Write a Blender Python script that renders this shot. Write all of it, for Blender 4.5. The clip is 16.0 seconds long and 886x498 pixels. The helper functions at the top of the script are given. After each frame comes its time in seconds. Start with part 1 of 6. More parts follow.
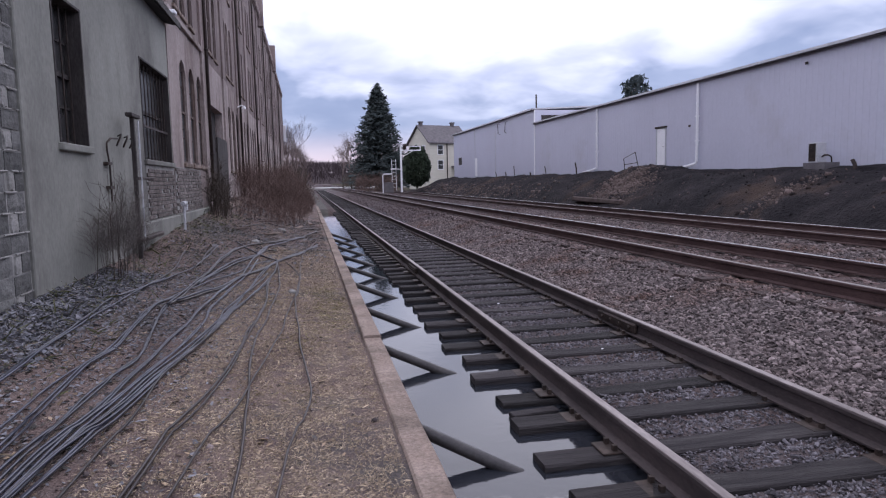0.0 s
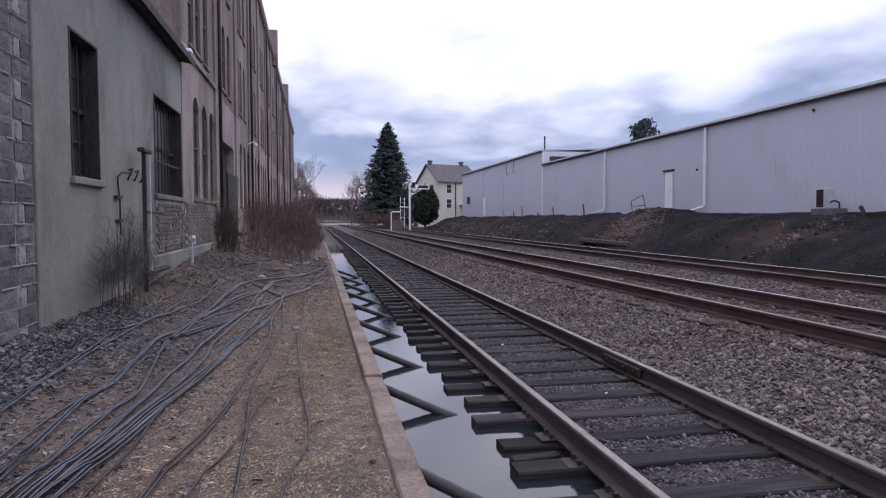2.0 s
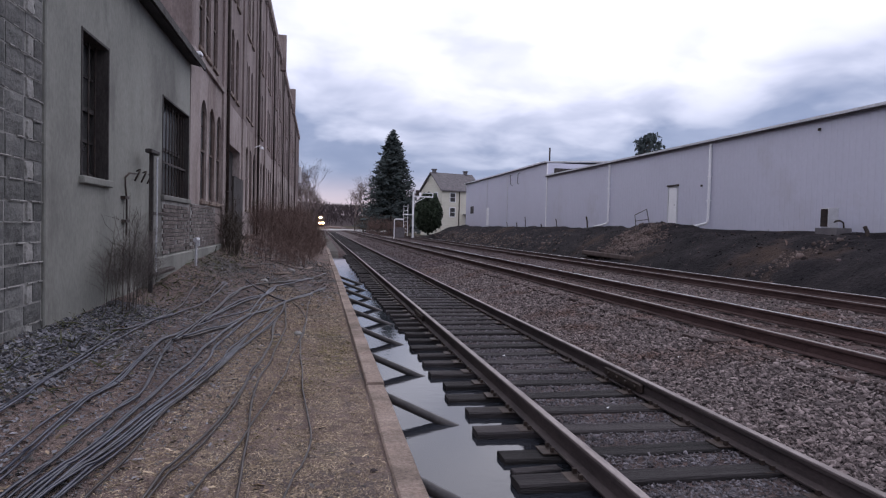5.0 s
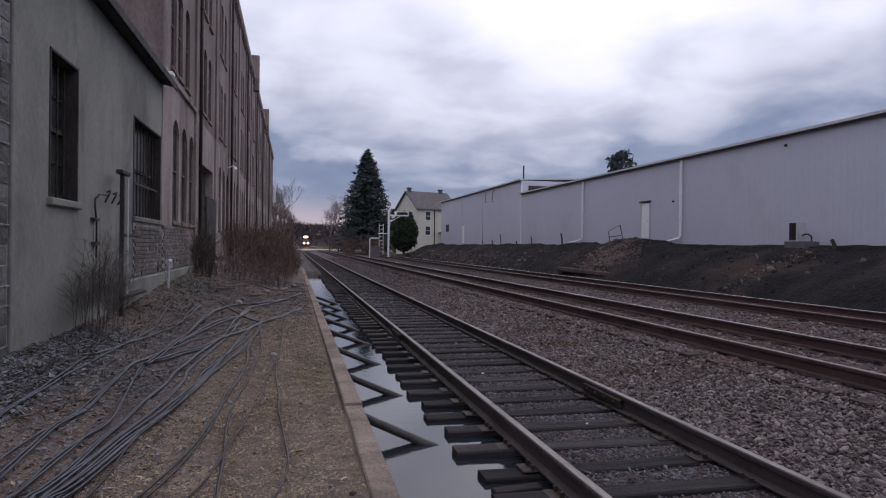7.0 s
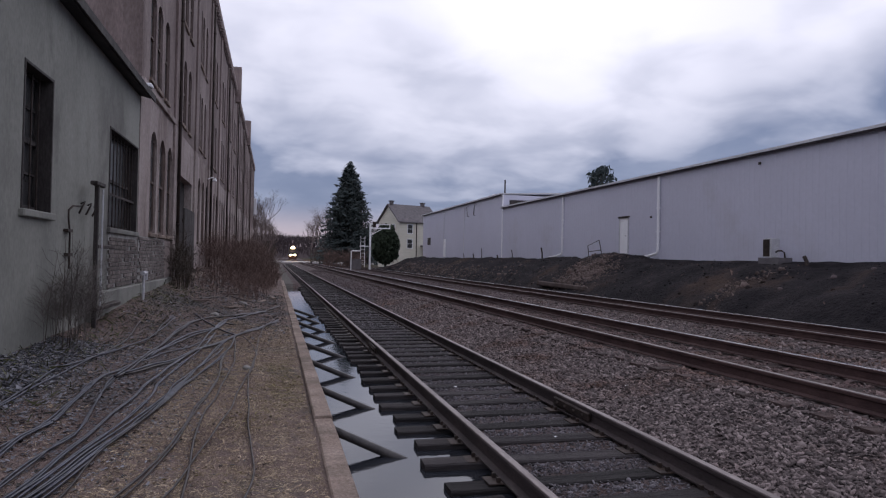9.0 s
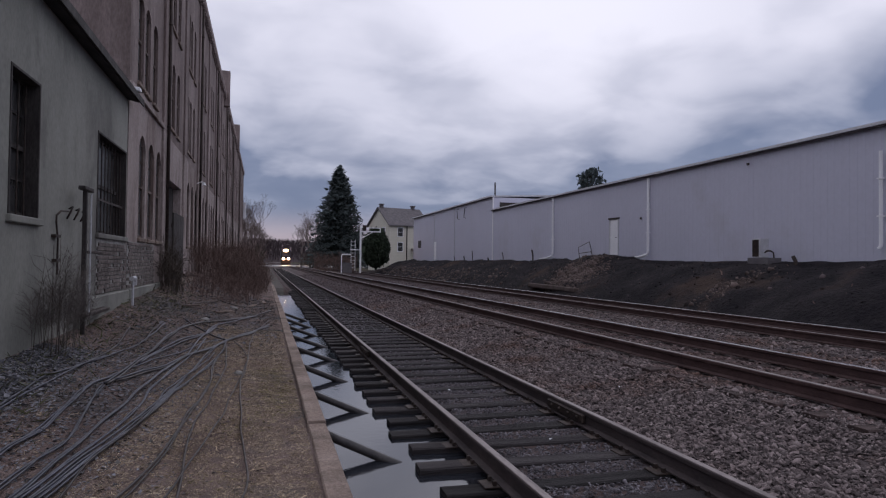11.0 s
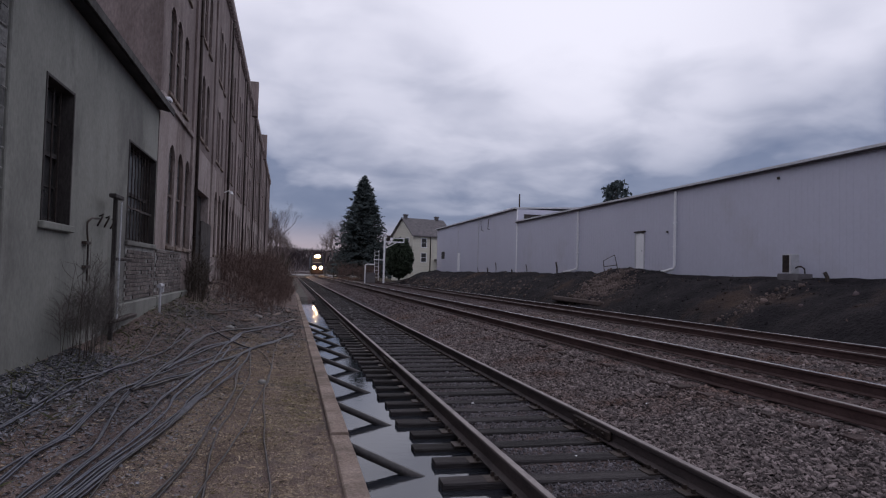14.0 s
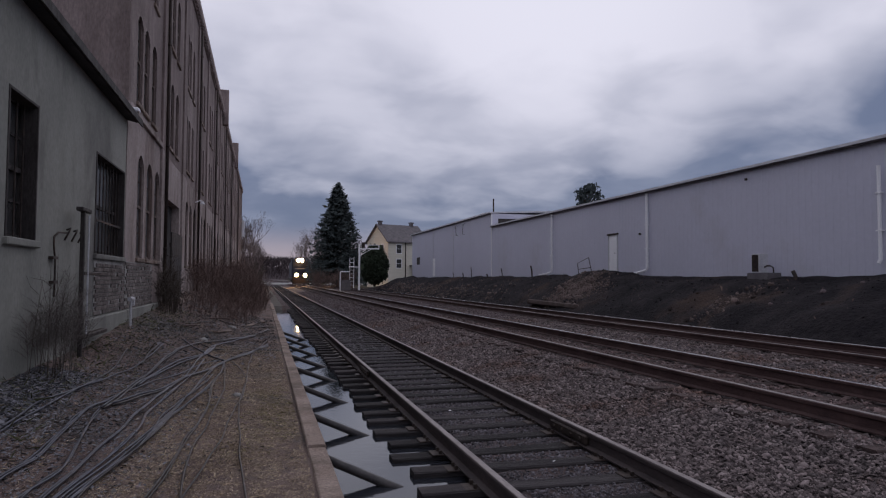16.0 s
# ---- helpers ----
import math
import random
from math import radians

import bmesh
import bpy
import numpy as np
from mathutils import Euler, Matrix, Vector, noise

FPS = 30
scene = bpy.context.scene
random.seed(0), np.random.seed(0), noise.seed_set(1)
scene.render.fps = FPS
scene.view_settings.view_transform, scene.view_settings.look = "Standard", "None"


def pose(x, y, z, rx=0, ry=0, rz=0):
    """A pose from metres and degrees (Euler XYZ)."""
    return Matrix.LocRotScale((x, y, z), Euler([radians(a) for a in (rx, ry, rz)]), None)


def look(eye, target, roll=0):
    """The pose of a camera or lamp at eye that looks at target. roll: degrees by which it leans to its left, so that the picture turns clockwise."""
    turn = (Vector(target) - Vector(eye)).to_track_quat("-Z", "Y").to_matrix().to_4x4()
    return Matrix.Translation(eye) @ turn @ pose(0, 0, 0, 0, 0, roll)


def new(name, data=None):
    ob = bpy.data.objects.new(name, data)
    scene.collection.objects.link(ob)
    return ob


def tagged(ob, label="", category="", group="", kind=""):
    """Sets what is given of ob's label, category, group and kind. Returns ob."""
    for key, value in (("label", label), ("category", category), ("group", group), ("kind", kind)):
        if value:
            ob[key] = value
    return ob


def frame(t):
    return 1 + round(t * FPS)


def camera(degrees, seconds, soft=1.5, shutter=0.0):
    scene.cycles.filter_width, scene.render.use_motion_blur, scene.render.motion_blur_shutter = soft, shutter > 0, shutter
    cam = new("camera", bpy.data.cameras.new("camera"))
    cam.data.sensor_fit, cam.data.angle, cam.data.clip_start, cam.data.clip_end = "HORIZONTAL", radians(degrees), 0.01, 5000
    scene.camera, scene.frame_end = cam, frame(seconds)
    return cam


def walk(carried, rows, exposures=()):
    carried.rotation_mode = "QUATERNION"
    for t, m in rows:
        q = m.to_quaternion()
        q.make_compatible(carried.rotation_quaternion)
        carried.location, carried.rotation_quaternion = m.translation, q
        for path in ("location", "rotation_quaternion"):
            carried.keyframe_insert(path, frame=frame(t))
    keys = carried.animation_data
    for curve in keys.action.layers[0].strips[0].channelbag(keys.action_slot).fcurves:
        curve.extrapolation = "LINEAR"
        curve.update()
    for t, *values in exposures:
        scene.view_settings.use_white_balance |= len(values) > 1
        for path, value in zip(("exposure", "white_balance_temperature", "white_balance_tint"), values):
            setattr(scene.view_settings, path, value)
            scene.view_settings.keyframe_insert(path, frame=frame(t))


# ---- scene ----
from math import sin, cos, pi, hypot

# ---------- camera ----------
cam = camera(67.1, 16.0, soft=1.2)


def held(x, y, z, yaw, pitch, roll):
    return pose(x, y, z, 90 + pitch, 0, yaw) @ pose(0, 0, 0, 0, 0, -roll)


PATH = [
    (0.0, 0.001, 0.036, 1.552, -11.35, -5.88, 1.21),
    (0.5, 0.027, 0.034, 1.559, -10.08, -5.68, 1.80),
    (1.0, 0.026, 0.037, 1.571, -9.93, -4.38, 0.97),
    (1.5, 0.023, 0.021, 1.561, -9.76, -3.74, -0.26),
    (2.0, 0.032, 0.027, 1.565, -10.76, -2.59, 0.15),
    (2.5, 0.015, 0.023, 1.566, -10.59, -2.60, -0.32),
    (3.0, 0.021, 0.012, 1.570, -10.78, -1.76, -0.59),
    (5.5, -0.006, 0.028, 1.575, -10.53, -1.88, -1.51),
    (6.0, -0.006, 0.013, 1.572, -11.28, -0.03, -0.64),
    (6.5, -0.007, 0.017, 1.572, -12.40, 0.24, -0.55),
    (7.0, -0.010, 0.048, 1.569, -12.63, -0.25, -0.71),
    (7.5, -0.027, -0.027, 1.564, -13.54, -0.23, -0.63),
    (8.0, 0.002, -0.014, 1.572, -14.43, -0.11, -0.82),
    (8.5, 0.050, -0.063, 1.578, -13.44, 0.27, -1.85),
    (9.0, 0.077, -0.065, 1.585, -14.12, 0.90, -1.16),
    (11.5, 0.054, -0.026, 1.579, -15.25, 1.14, -0.50),
    (12.0, 0.053, -0.030, 1.573, -15.60, 1.00, -0.27),
    (12.5, 0.052, -0.044, 1.571, -15.18, 0.79, -0.01),
    (13.0, 0.086, -0.060, 1.566, -13.88, 0.73, 0.08),
    (13.5, 0.074, 0.009, 1.588, -16.39, 0.11, -3.02),
    (14.0, 0.045, 0.028, 1.589, -12.93, 2.07, -1.48),
    (14.5, 0.074, -0.000, 1.589, -13.26, 2.24, -0.34),
    (15.0, 0.087, 0.014, 1.603, -14.26, 2.48, -0.47),
    (15.5, 0.060, -0.011, 1.607, -14.72, 2.15, -1.14),
    (16.0, 0.053, 0.022, 1.622, -15.05, 2.55, -0.28),
]
EXPOSURES = [(0.0, 0.28, 5900, 19), (0.5, 0.39, 5900, 19), (1.0, 0.39, 5900, 19), (1.5, 0.24, 5900, 19), (2.0, 0.14, 5900, 19), (2.5, 0.02, 5900, 19), (3.0, -0.06, 5950, 18), (5.5, -0.01, 6040, 17),
             (6.0, -0.20, 6040, 17), (6.5, -0.42, 6040, 17), (7.0, -0.44, 6040, 17), (8.0, -0.45, 6040, 17), (8.5, -0.42, 6040, 17), (9.0, -0.45, 6040, 17), (12.0, -0.74, 6040, 17), (13.0, -0.62, 6040, 17), (13.5, -0.53, 6040, 17), (14.0, -0.72, 6040, 17), (14.5, -0.83, 6040, 17), (16.0, -0.90, 6040, 17)]
walk(cam, [(t, held(*r)) for t, *r in PATH], EXPOSURES)

# ---------- sky and sun ----------
SUN_AZ, SUN_EL = radians(20), radians(52)   # clockwise from +y
world = bpy.data.worlds.new("overcast_sky")
world.use_nodes = True
scene.world = world
wt = world.node_tree
wt.nodes.clear()


def wnode(kind, **kw):
    n = wt.nodes.new(kind)
    for k, v in kw.items():
        n.inputs[k].default_value = v
    return n


def wlink(a, b):
    wt.links.new(a, b)


def wmath(op, a, b=None, clamp=False):
    n = wt.nodes.new("ShaderNodeMath")
    n.operation, n.use_clamp = op, clamp
    for i, v in enumerate((a, b)):
        if v is None:
            continue
        if isinstance(v, (int, float)):
            n.inputs[i].default_value = v
        else:
            wlink(v, n.inputs[i])
    return n.outputs[0]


def wmix(fac, a, b):
    n = wt.nodes.new("ShaderNodeMix")
    n.data_type = "RGBA"
    for s, v in ((n.inputs[0], fac), (n.inputs[6], a), (n.inputs[7], b)):
        if isinstance(v, (int, float, tuple)):
            s.default_value = v
        else:
            wlink(v, s)
    return n.outputs[2]


sky = wt.nodes.new("ShaderNodeTexSky")
sky.sky_type = "NISHITA"
sky.sun_disc = False
sky.sun_elevation, sky.sun_rotation = SUN_EL, SUN_AZ
coord = wt.nodes.new("ShaderNodeTexCoord")
sep = wt.nodes.new("ShaderNodeSeparateXYZ")
wlink(coord.outputs["Generated"], sep.inputs[0])
zc = wmath("MAXIMUM", sep.outputs[2], 0.0)
# cloud sheet: project the direction on a flat layer overhead
den = wmath("ADD", zc, 0.24)
flat = wt.nodes.new("ShaderNodeCombineXYZ")
wlink(wmath("DIVIDE", sep.outputs[0], den), flat.inputs[0])
wlink(wmath("DIVIDE", sep.outputs[1], den), flat.inputs[1])


def wnoise(scale, detail, rough, offset):
    m = wt.nodes.new("ShaderNodeMapping")
    m.inputs["Location"].default_value = offset
    wlink(flat.outputs[0], m.inputs["Vector"])
    n = wnode("ShaderNodeTexNoise", Scale=scale, Detail=detail, Roughness=rough, Distortion=0.25)
    wlink(m.outputs[0], n.inputs["Vector"])
    return n.outputs[0]


def wramp(v, lo, hi):
    n = wt.nodes.new("ShaderNodeMapRange")
    n.interpolation_type = "SMOOTHSTEP"
    n.inputs[1].default_value, n.inputs[2].default_value = lo, hi
    wlink(v, n.inputs[0])
    return n.outputs[0]


big = wramp(wnoise(0.85, 4, 0.45, (3.1, 0.4, 0)), 0.36, 0.64)
small = wramp(wnoise(2.9, 4, 0.48, (0.3, 7.7, 0)), 0.30, 0.70)
height = wramp(sep.outputs[2], 0.08, 0.37)
# the sheet thickens towards the east
east = wramp(sep.outputs[0], 0.22, 0.62)
# glow of the hidden sun through the cloud
dot = wt.nodes.new("ShaderNodeVectorMath")
dot.operation = "DOT_PRODUCT"
dot.inputs[1].default_value = (sin(SUN_AZ) * cos(SUN_EL), cos(SUN_AZ) * cos(SUN_EL), sin(SUN_EL))
wlink(coord.outputs["Generated"], dot.inputs[0])
glow = wramp(dot.outputs["Value"], 0.62, 0.98)
cover = wmath("ADD", wmath("MULTIPLY", height, 0.84), wmath("MULTIPLY", wmath("SUBTRACT", big, 0.5), 0.50))
cover = wmath("ADD", cover, wmath("MULTIPLY", wmath("SUBTRACT", small, 0.5), 0.34))
cover = wmath("SUBTRACT", cover, wmath("MULTIPLY", east, 0.20))
cover = wmath("ADD", cover, wmath("MULTIPLY", glow, 0.45), clamp=True)
low = (0.29, 0.35, 0.495, 1)
under = wmix(wmath("MULTIPLY", small, 0.6), low, (0.50, 0.555, 0.69, 1))
cloud = wmix(cover, under, (1.40, 1.38, 1.43, 1))
# thin place in the sheet, bright with the light behind it
thin = wt.nodes.new("ShaderNodeVectorMath")
thin.operation = "DOT_PRODUCT"
thin.inputs[1].default_value = (sin(radians(24)) * cos(radians(27)), cos(radians(24)) * cos(radians(27)), sin(radians(27)))
wlink(coord.outputs["Generated"], thin.inputs[0])
cloud = wmix(wmath("MULTIPLY", wramp(thin.outputs["Value"], 0.955, 0.998), wmath("MULTIPLY", cover, 0.85)), cloud, (1.62, 1.59, 1.62, 1))
# clear strip with last warm light along the horizon
strip = wmath("SUBTRACT", 1.0, wramp(sep.outputs[2], 0.025, 0.085))
ahead = wramp(sep.outputs[1], 0.955, 1.0)
cloud = wmix(wmath("MULTIPLY", wmath("MULTIPLY", strip, ahead), 0.75), cloud, (0.86, 0.70, 0.70, 1))
tinted = wnode("ShaderNodeBackground", Strength=0.97)
wlink(cloud, tinted.inputs[0])
blue = wnode("ShaderNodeBackground", Strength=0.10)
wlink(sky.outputs[0], blue.inputs[0])
both = wt.nodes.new("ShaderNodeMixShader")
both.inputs[0].default_value = 0.93
wlink(blue.outputs[0], both.inputs[1])
wlink(tinted.outputs[0], both.inputs[2])
wout = wt.nodes.new("ShaderNodeOutputWorld")
wlink(both.outputs[0], wout.inputs[0])

sun = new("sun", bpy.data.lights.new("sun", "SUN"))
sun.data.energy, sun.data.angle, sun.data.color = 0.45, radians(50), (1, 0.96, 0.92)
sun.matrix_world = look((0, 0, 60), (-sin(SUN_AZ) * 60 * cos(SUN_EL), -cos(SUN_AZ) * 60 * cos(SUN_EL), 60 - 60 * sin(SUN_EL)))

# ---------- materials ----------


def material(name, a, b, scale=3.0, rough=0.85, metal=0.0, bump=0.3, fine=40.0, c=None, c_scale=0.6, c_cut=0.58, spread=0.0, isle=0.0, stretch=(1, 1, 1), rel=0.01, spec=0.3, grainy=0.55):
    """Two tones by fine and coarse noise, a third as stains; bump; Object Info's Random or Random Per Island for spread."""
    m = bpy.data.materials.new(name)
    m.use_nodes = True
    nt = m.node_tree
    bsdf = nt.nodes["Principled BSDF"]
    bsdf.inputs["Roughness"].default_value, bsdf.inputs["Metallic"].default_value = rough, metal
    bsdf.inputs["Specular IOR Level"].default_value = spec
    geo = nt.nodes.new("ShaderNodeNewGeometry")
    mp = nt.nodes.new("ShaderNodeMapping")
    mp.inputs["Scale"].default_value = stretch
    nt.links.new(geo.outputs["Position"], mp.inputs["Vector"])

    def noise_(s, d):
        n = nt.nodes.new("ShaderNodeTexNoise")
        n.inputs["Scale"].default_value, n.inputs["Detail"].default_value = s, d
        n.inputs["Roughness"].default_value = 0.65
        nt.links.new(mp.outputs[0], n.inputs["Vector"])
        return n.outputs[0]

    def mix_(f, x, y, mode="MIX"):
        n = nt.nodes.new("ShaderNodeMix")
        n.data_type, n.blend_type = "RGBA", mode
        for s, v in ((n.inputs[0], f), (n.inputs[6], x), (n.inputs[7], y)):
            if isinstance(v, (int, float)):
                s.default_value = v
            elif isinstance(v, tuple):
                s.default_value = (*v, 1) if len(v) == 3 else v
            else:
                nt.links.new(v, s)
        return n.outputs[2]

    def ramp_(v, lo, hi, y0=0.0, y1=1.0):
        n = nt.nodes.new("ShaderNodeMapRange")
        for i, q in enumerate((lo, hi, y0, y1)):
            n.inputs[i + 1].default_value = q
        nt.links.new(v, n.inputs[0])
        return n.outputs[0]

    coarse, grain = noise_(scale, 5), noise_(fine, 3)
    col = mix_(ramp_(coarse, 0.34, 0.66), a, b)
    if c:
        col = mix_(ramp_(noise_(c_scale, 6), c_cut - 0.06, c_cut + 0.08), col, c)
    col = mix_(grainy, col, mix_(ramp_(grain, 0.3, 0.7), (0.45, 0.45, 0.45), (1.25, 1.25, 1.25)), "MULTIPLY")
    if spread or isle:
        if isle:
            r = geo.outputs["Random Per Island"]
        else:
            r = nt.nodes.new("ShaderNodeObjectInfo").outputs["Random"]
        k = nt.nodes.new("ShaderNodeHueSaturation")
        nt.links.new(ramp_(r, 0, 1, 1 - (spread or isle), 1 + (spread or isle)), k.inputs["Value"])
        nt.links.new(col, k.inputs["Color"])
        col = k.outputs[0]
    nt.links.new(col, bsdf.inputs["Base Color"])
    nt.links.new(ramp_(coarse, 0.3, 0.7, min(1, rough + 0.08), max(0, rough - 0.1)), bsdf.inputs["Roughness"])
    if bump:
        bn = nt.nodes.new("ShaderNodeBump")
        bn.inputs["Strength"].default_value, bn.inputs["Distance"].default_value = bump, rel
        h = nt.nodes.new("ShaderNodeMath")
        h.operation = "ADD"
        nt.links.new(coarse, h.inputs[0])
        nt.links.new(grain, h.inputs[1])
        nt.links.new(h.outputs[0], bn.inputs["Height"])
        nt.links.new(bn.outputs[0], bsdf.inputs["Normal"])
    return m


def glowing(name, colour, strength):
    m = bpy.data.materials.new(name)
    m.use_nodes = True
    b = m.node_tree.nodes["Principled BSDF"]
    b.inputs["Base Color"].default_value = (0.9, 0.85, 0.7, 1)
    b.inputs["Emission Color"].default_value = (*colour, 1)
    b.inputs["Emission Strength"].default_value = strength
    return m


M_DIRT = material("dirt", (0.148, 0.104, 0.094), (0.25, 0.187, 0.165), 1.4, 0.95, bump=1.0, fine=60, c=(0.105, 0.098, 0.095), c_scale=0.42, c_cut=0.56, rel=0.04, grainy=0.8)
M_MUD = material("mud", (0.05, 0.045, 0.04), (0.08, 0.07, 0.06), 2, 0.8, bump=0.5)
M_BALLAST = material("ballast_bed", (0.07, 0.055, 0.057), (0.11, 0.087, 0.088), 3, 0.95, bump=1.0, fine=32, c=(0.09, 0.052, 0.043), c_scale=0.5, c_cut=0.57, rel=0.05)
M_STONE = material("ballast_stone", (0.114, 0.09, 0.089), (0.19, 0.156, 0.152), 6, 0.92, bump=0.4, fine=60, c=(0.115, 0.072, 0.06), c_scale=0.6, c_cut=0.57, isle=0.75)
M_RUSTSTONE = material("rust_stained_stone", (0.098, 0.066, 0.064), (0.165, 0.12, 0.115), 6, 0.95, bump=0.4, fine=60, isle=0.6)
M_FARSTONE = material("far_ballast_stone", (0.09, 0.069, 0.072), (0.13, 0.102, 0.105), 3, 0.95, bump=0.3, fine=40, isle=0.3)
M_DARKSTONE = material("dark_gravel", (0.09, 0.082, 0.093), (0.148, 0.137, 0.15), 6, 0.92, bump=0.4, fine=60, isle=0.7)
M_SOIL = material("dark_soil", (0.016, 0.0145, 0.017), (0.031, 0.027, 0.029), 0.9, 0.97, bump=1.0, fine=9, c=(0.07, 0.048, 0.038), c_scale=0.22, c_cut=0.62, rel=0.10, spec=0.08)
M_FIELD = material("dull_grass", (0.045, 0.04, 0.03), (0.08, 0.068, 0.048), 0.3, 1.0, bump=0.3, spec=0.03)
M_ROAD = material("pale_road", (0.44, 0.42, 0.41), (0.54, 0.52, 0.50), 1.0, 0.4, bump=0.05, grainy=0.15)
M_CURB = material("curb_concrete", (0.24, 0.182, 0.15), (0.34, 0.27, 0.23), 2.2, 0.9, bump=0.7, fine=48, c=(0.155, 0.12, 0.098), c_scale=1.4, c_cut=0.53, rel=0.015, grainy=0.7)
M_TIE = material("weathered_tie", (0.019, 0.0165, 0.0185), (0.044, 0.038, 0.039), 5, 0.88, bump=0.9, fine=30, spread=0.45, stretch=(0.25, 3, 3), rel=0.02)
M_RUSTTIE = material("rusty_tie", (0.04, 0.027, 0.026), (0.074, 0.05, 0.046), 4, 0.9, bump=0.7, fine=30, spread=0.35, stretch=(0.3, 2, 2), rel=0.015)
M_RAIL = material("rusty_rail", (0.044, 0.035, 0.036), (0.073, 0.056, 0.055), 6, 0.75, metal=0.1, bump=0.3, fine=70, stretch=(1, 0.3, 1), rel=0.004)
M_MAINRAIL = material("red_brown_rail", (0.05, 0.029, 0.028), (0.082, 0.048, 0.045), 6, 0.85, bump=0.3, fine=70, stretch=(1, 0.3, 1), rel=0.004)
M_RAILTOP = material("worn_rail_head", (0.17, 0.145, 0.14), (0.25, 0.215, 0.207), 5, 0.55, metal=0.35, bump=0.1, fine=50, stretch=(1, 0.2, 1), rel=0.002)
M_RAILBRIGHT = material("polished_rail_head", (0.5, 0.49, 0.5), (0.62, 0.6, 0.6), 3, 0.28, metal=0.9, bump=0.05, stretch=(1, 0.1, 1), rel=0.002)
M_IRON = material("dark_iron", (0.035, 0.028, 0.026), (0.07, 0.05, 0.042), 8, 0.6, metal=0.4, bump=0.3)
M_STRUT = material("tarred_strut", (0.035, 0.033, 0.036), (0.06, 0.055, 0.055), 6, 0.5, bump=0.3)
M_STUCCO = material("grey_green_stucco", (0.195, 0.196, 0.179), (0.282, 0.282, 0.252), 0.55, 0.93, bump=0.3, fine=22, c=(0.145, 0.14, 0.13), c_scale=0.5, c_cut=0.57, rel=0.010, stretch=(1, 1, 0.6), grainy=0.3)
M_BLOCK = material("concrete_block", (0.118, 0.118, 0.115), (0.188, 0.186, 0.178), 3, 0.95, bump=1.0, fine=22, spread=0.25, rel=0.02)
M_MORTAR = material("pale_mortar", (0.24, 0.235, 0.222), (0.37, 0.36, 0.343), 4, 0.95, bump=0.6)
M_PINK = material("faded_pink_paint", (0.29, 0.238, 0.223), (0.43, 0.362, 0.342), 0.7, 0.93, bump=0.4, fine=24, c=(0.18, 0.132, 0.118), c_scale=0.8, c_cut=0.57, rel=0.012, stretch=(1, 1, 0.4))
M_BRICK = material("old_red_brick", (0.20, 0.155, 0.145), (0.305, 0.243, 0.230), 1.2, 0.93, bump=0.6, fine=26, c=(0.34, 0.275, 0.26), c_scale=0.6, c_cut=0.57, spread=0.2, rel=0.012, stretch=(1, 1, 0.35))
M_GREYBRICK = material("grey_brown_brick", (0.12, 0.10, 0.092), (0.20, 0.172, 0.16), 1.5, 0.93, bump=0.6, fine=26, c=(0.28, 0.25, 0.23), c_scale=0.9, c_cut=0.62, spread=0.3, rel=0.012)
M_PANE = material("grimy_glass", (0.035, 0.034, 0.035), (0.065, 0.062, 0.063), 3, 0.35, bump=0.05, spread=0.3, spec=0.4)
M_SASH = material("flaking_sash_paint", (0.10, 0.075, 0.065), (0.16, 0.12, 0.105), 6, 0.85, bump=0.3)
# dark wood; also the painted shade in the loading doorway and clerestory band
M_WOODSHADE = material("dark_wood_shade", (0.034, 0.029, 0.029), (0.066, 0.058, 0.055), 5, 0.8, bump=0.4, stretch=(1, 1, 0.3))
M_ROOF = material("tar_roof", (0.03, 0.03, 0.032), (0.055, 0.052, 0.052), 2, 0.9, bump=0.3)
M_CABLE = material("black_cable", (0.014, 0.015, 0.027), (0.035, 0.038, 0.060), 8, 0.36, bump=0.1, spread=0.4, spec=0.6)
M_BRCABLE = material("dusty_cable", (0.026, 0.021, 0.02), (0.052, 0.042, 0.039), 8, 0.40, bump=0.1, spread=0.3, spec=0.3)
M_METAL = material("lavender_grey_cladding", (0.51, 0.51, 0.60), (0.55, 0.55, 0.645), 0.12, 0.5, bump=0.0, fine=6, grainy=0.08, c=(0.49, 0.485, 0.555), c_scale=0.3, c_cut=0.62)
M_WHITE = material("white_paint", (0.82, 0.82, 0.84), (0.88, 0.88, 0.9), 2, 0.6, bump=0.05, grainy=0.15)
M_GUTTER = material("weathered_white_gutter", (0.5, 0.5, 0.53), (0.62, 0.62, 0.65), 3, 0.5, bump=0.05)
M_CREAM = material("cream_siding", (0.61, 0.58, 0.49), (0.69, 0.66, 0.57), 1, 0.8, bump=0.1, stretch=(0.4, 0.4, 6), grainy=0.25)
M_SHINGLE = material("grey_shingle", (0.12, 0.11, 0.12), (0.18, 0.165, 0.17), 2, 0.9, bump=0.4)
M_BARK = material("bark", (0.06, 0.048, 0.04), (0.11, 0.09, 0.075), 4, 0.95, bump=0.6)
M_TWIG = material("bare_twigs", (0.13, 0.098, 0.09), (0.19, 0.15, 0.138), 2, 0.95, bump=0, isle=0.3)
M_GREYTWIG = material("grey_twigs", (0.12, 0.105, 0.098), (0.18, 0.16, 0.148), 2, 0.95, bump=0, isle=0.3)
M_BRUSH = material("red_brown_brush", (0.122, 0.082, 0.070), (0.185, 0.13, 0.112), 1.5, 0.95, bump=0, isle=0.4)
# needle green, lifted and greyed: distance haze put into the base colour
M_NEEDLE = material("hazed_needles", (0.044, 0.056, 0.057), (0.064, 0.08, 0.078), 1, 0.95, bump=0, isle=0.2)
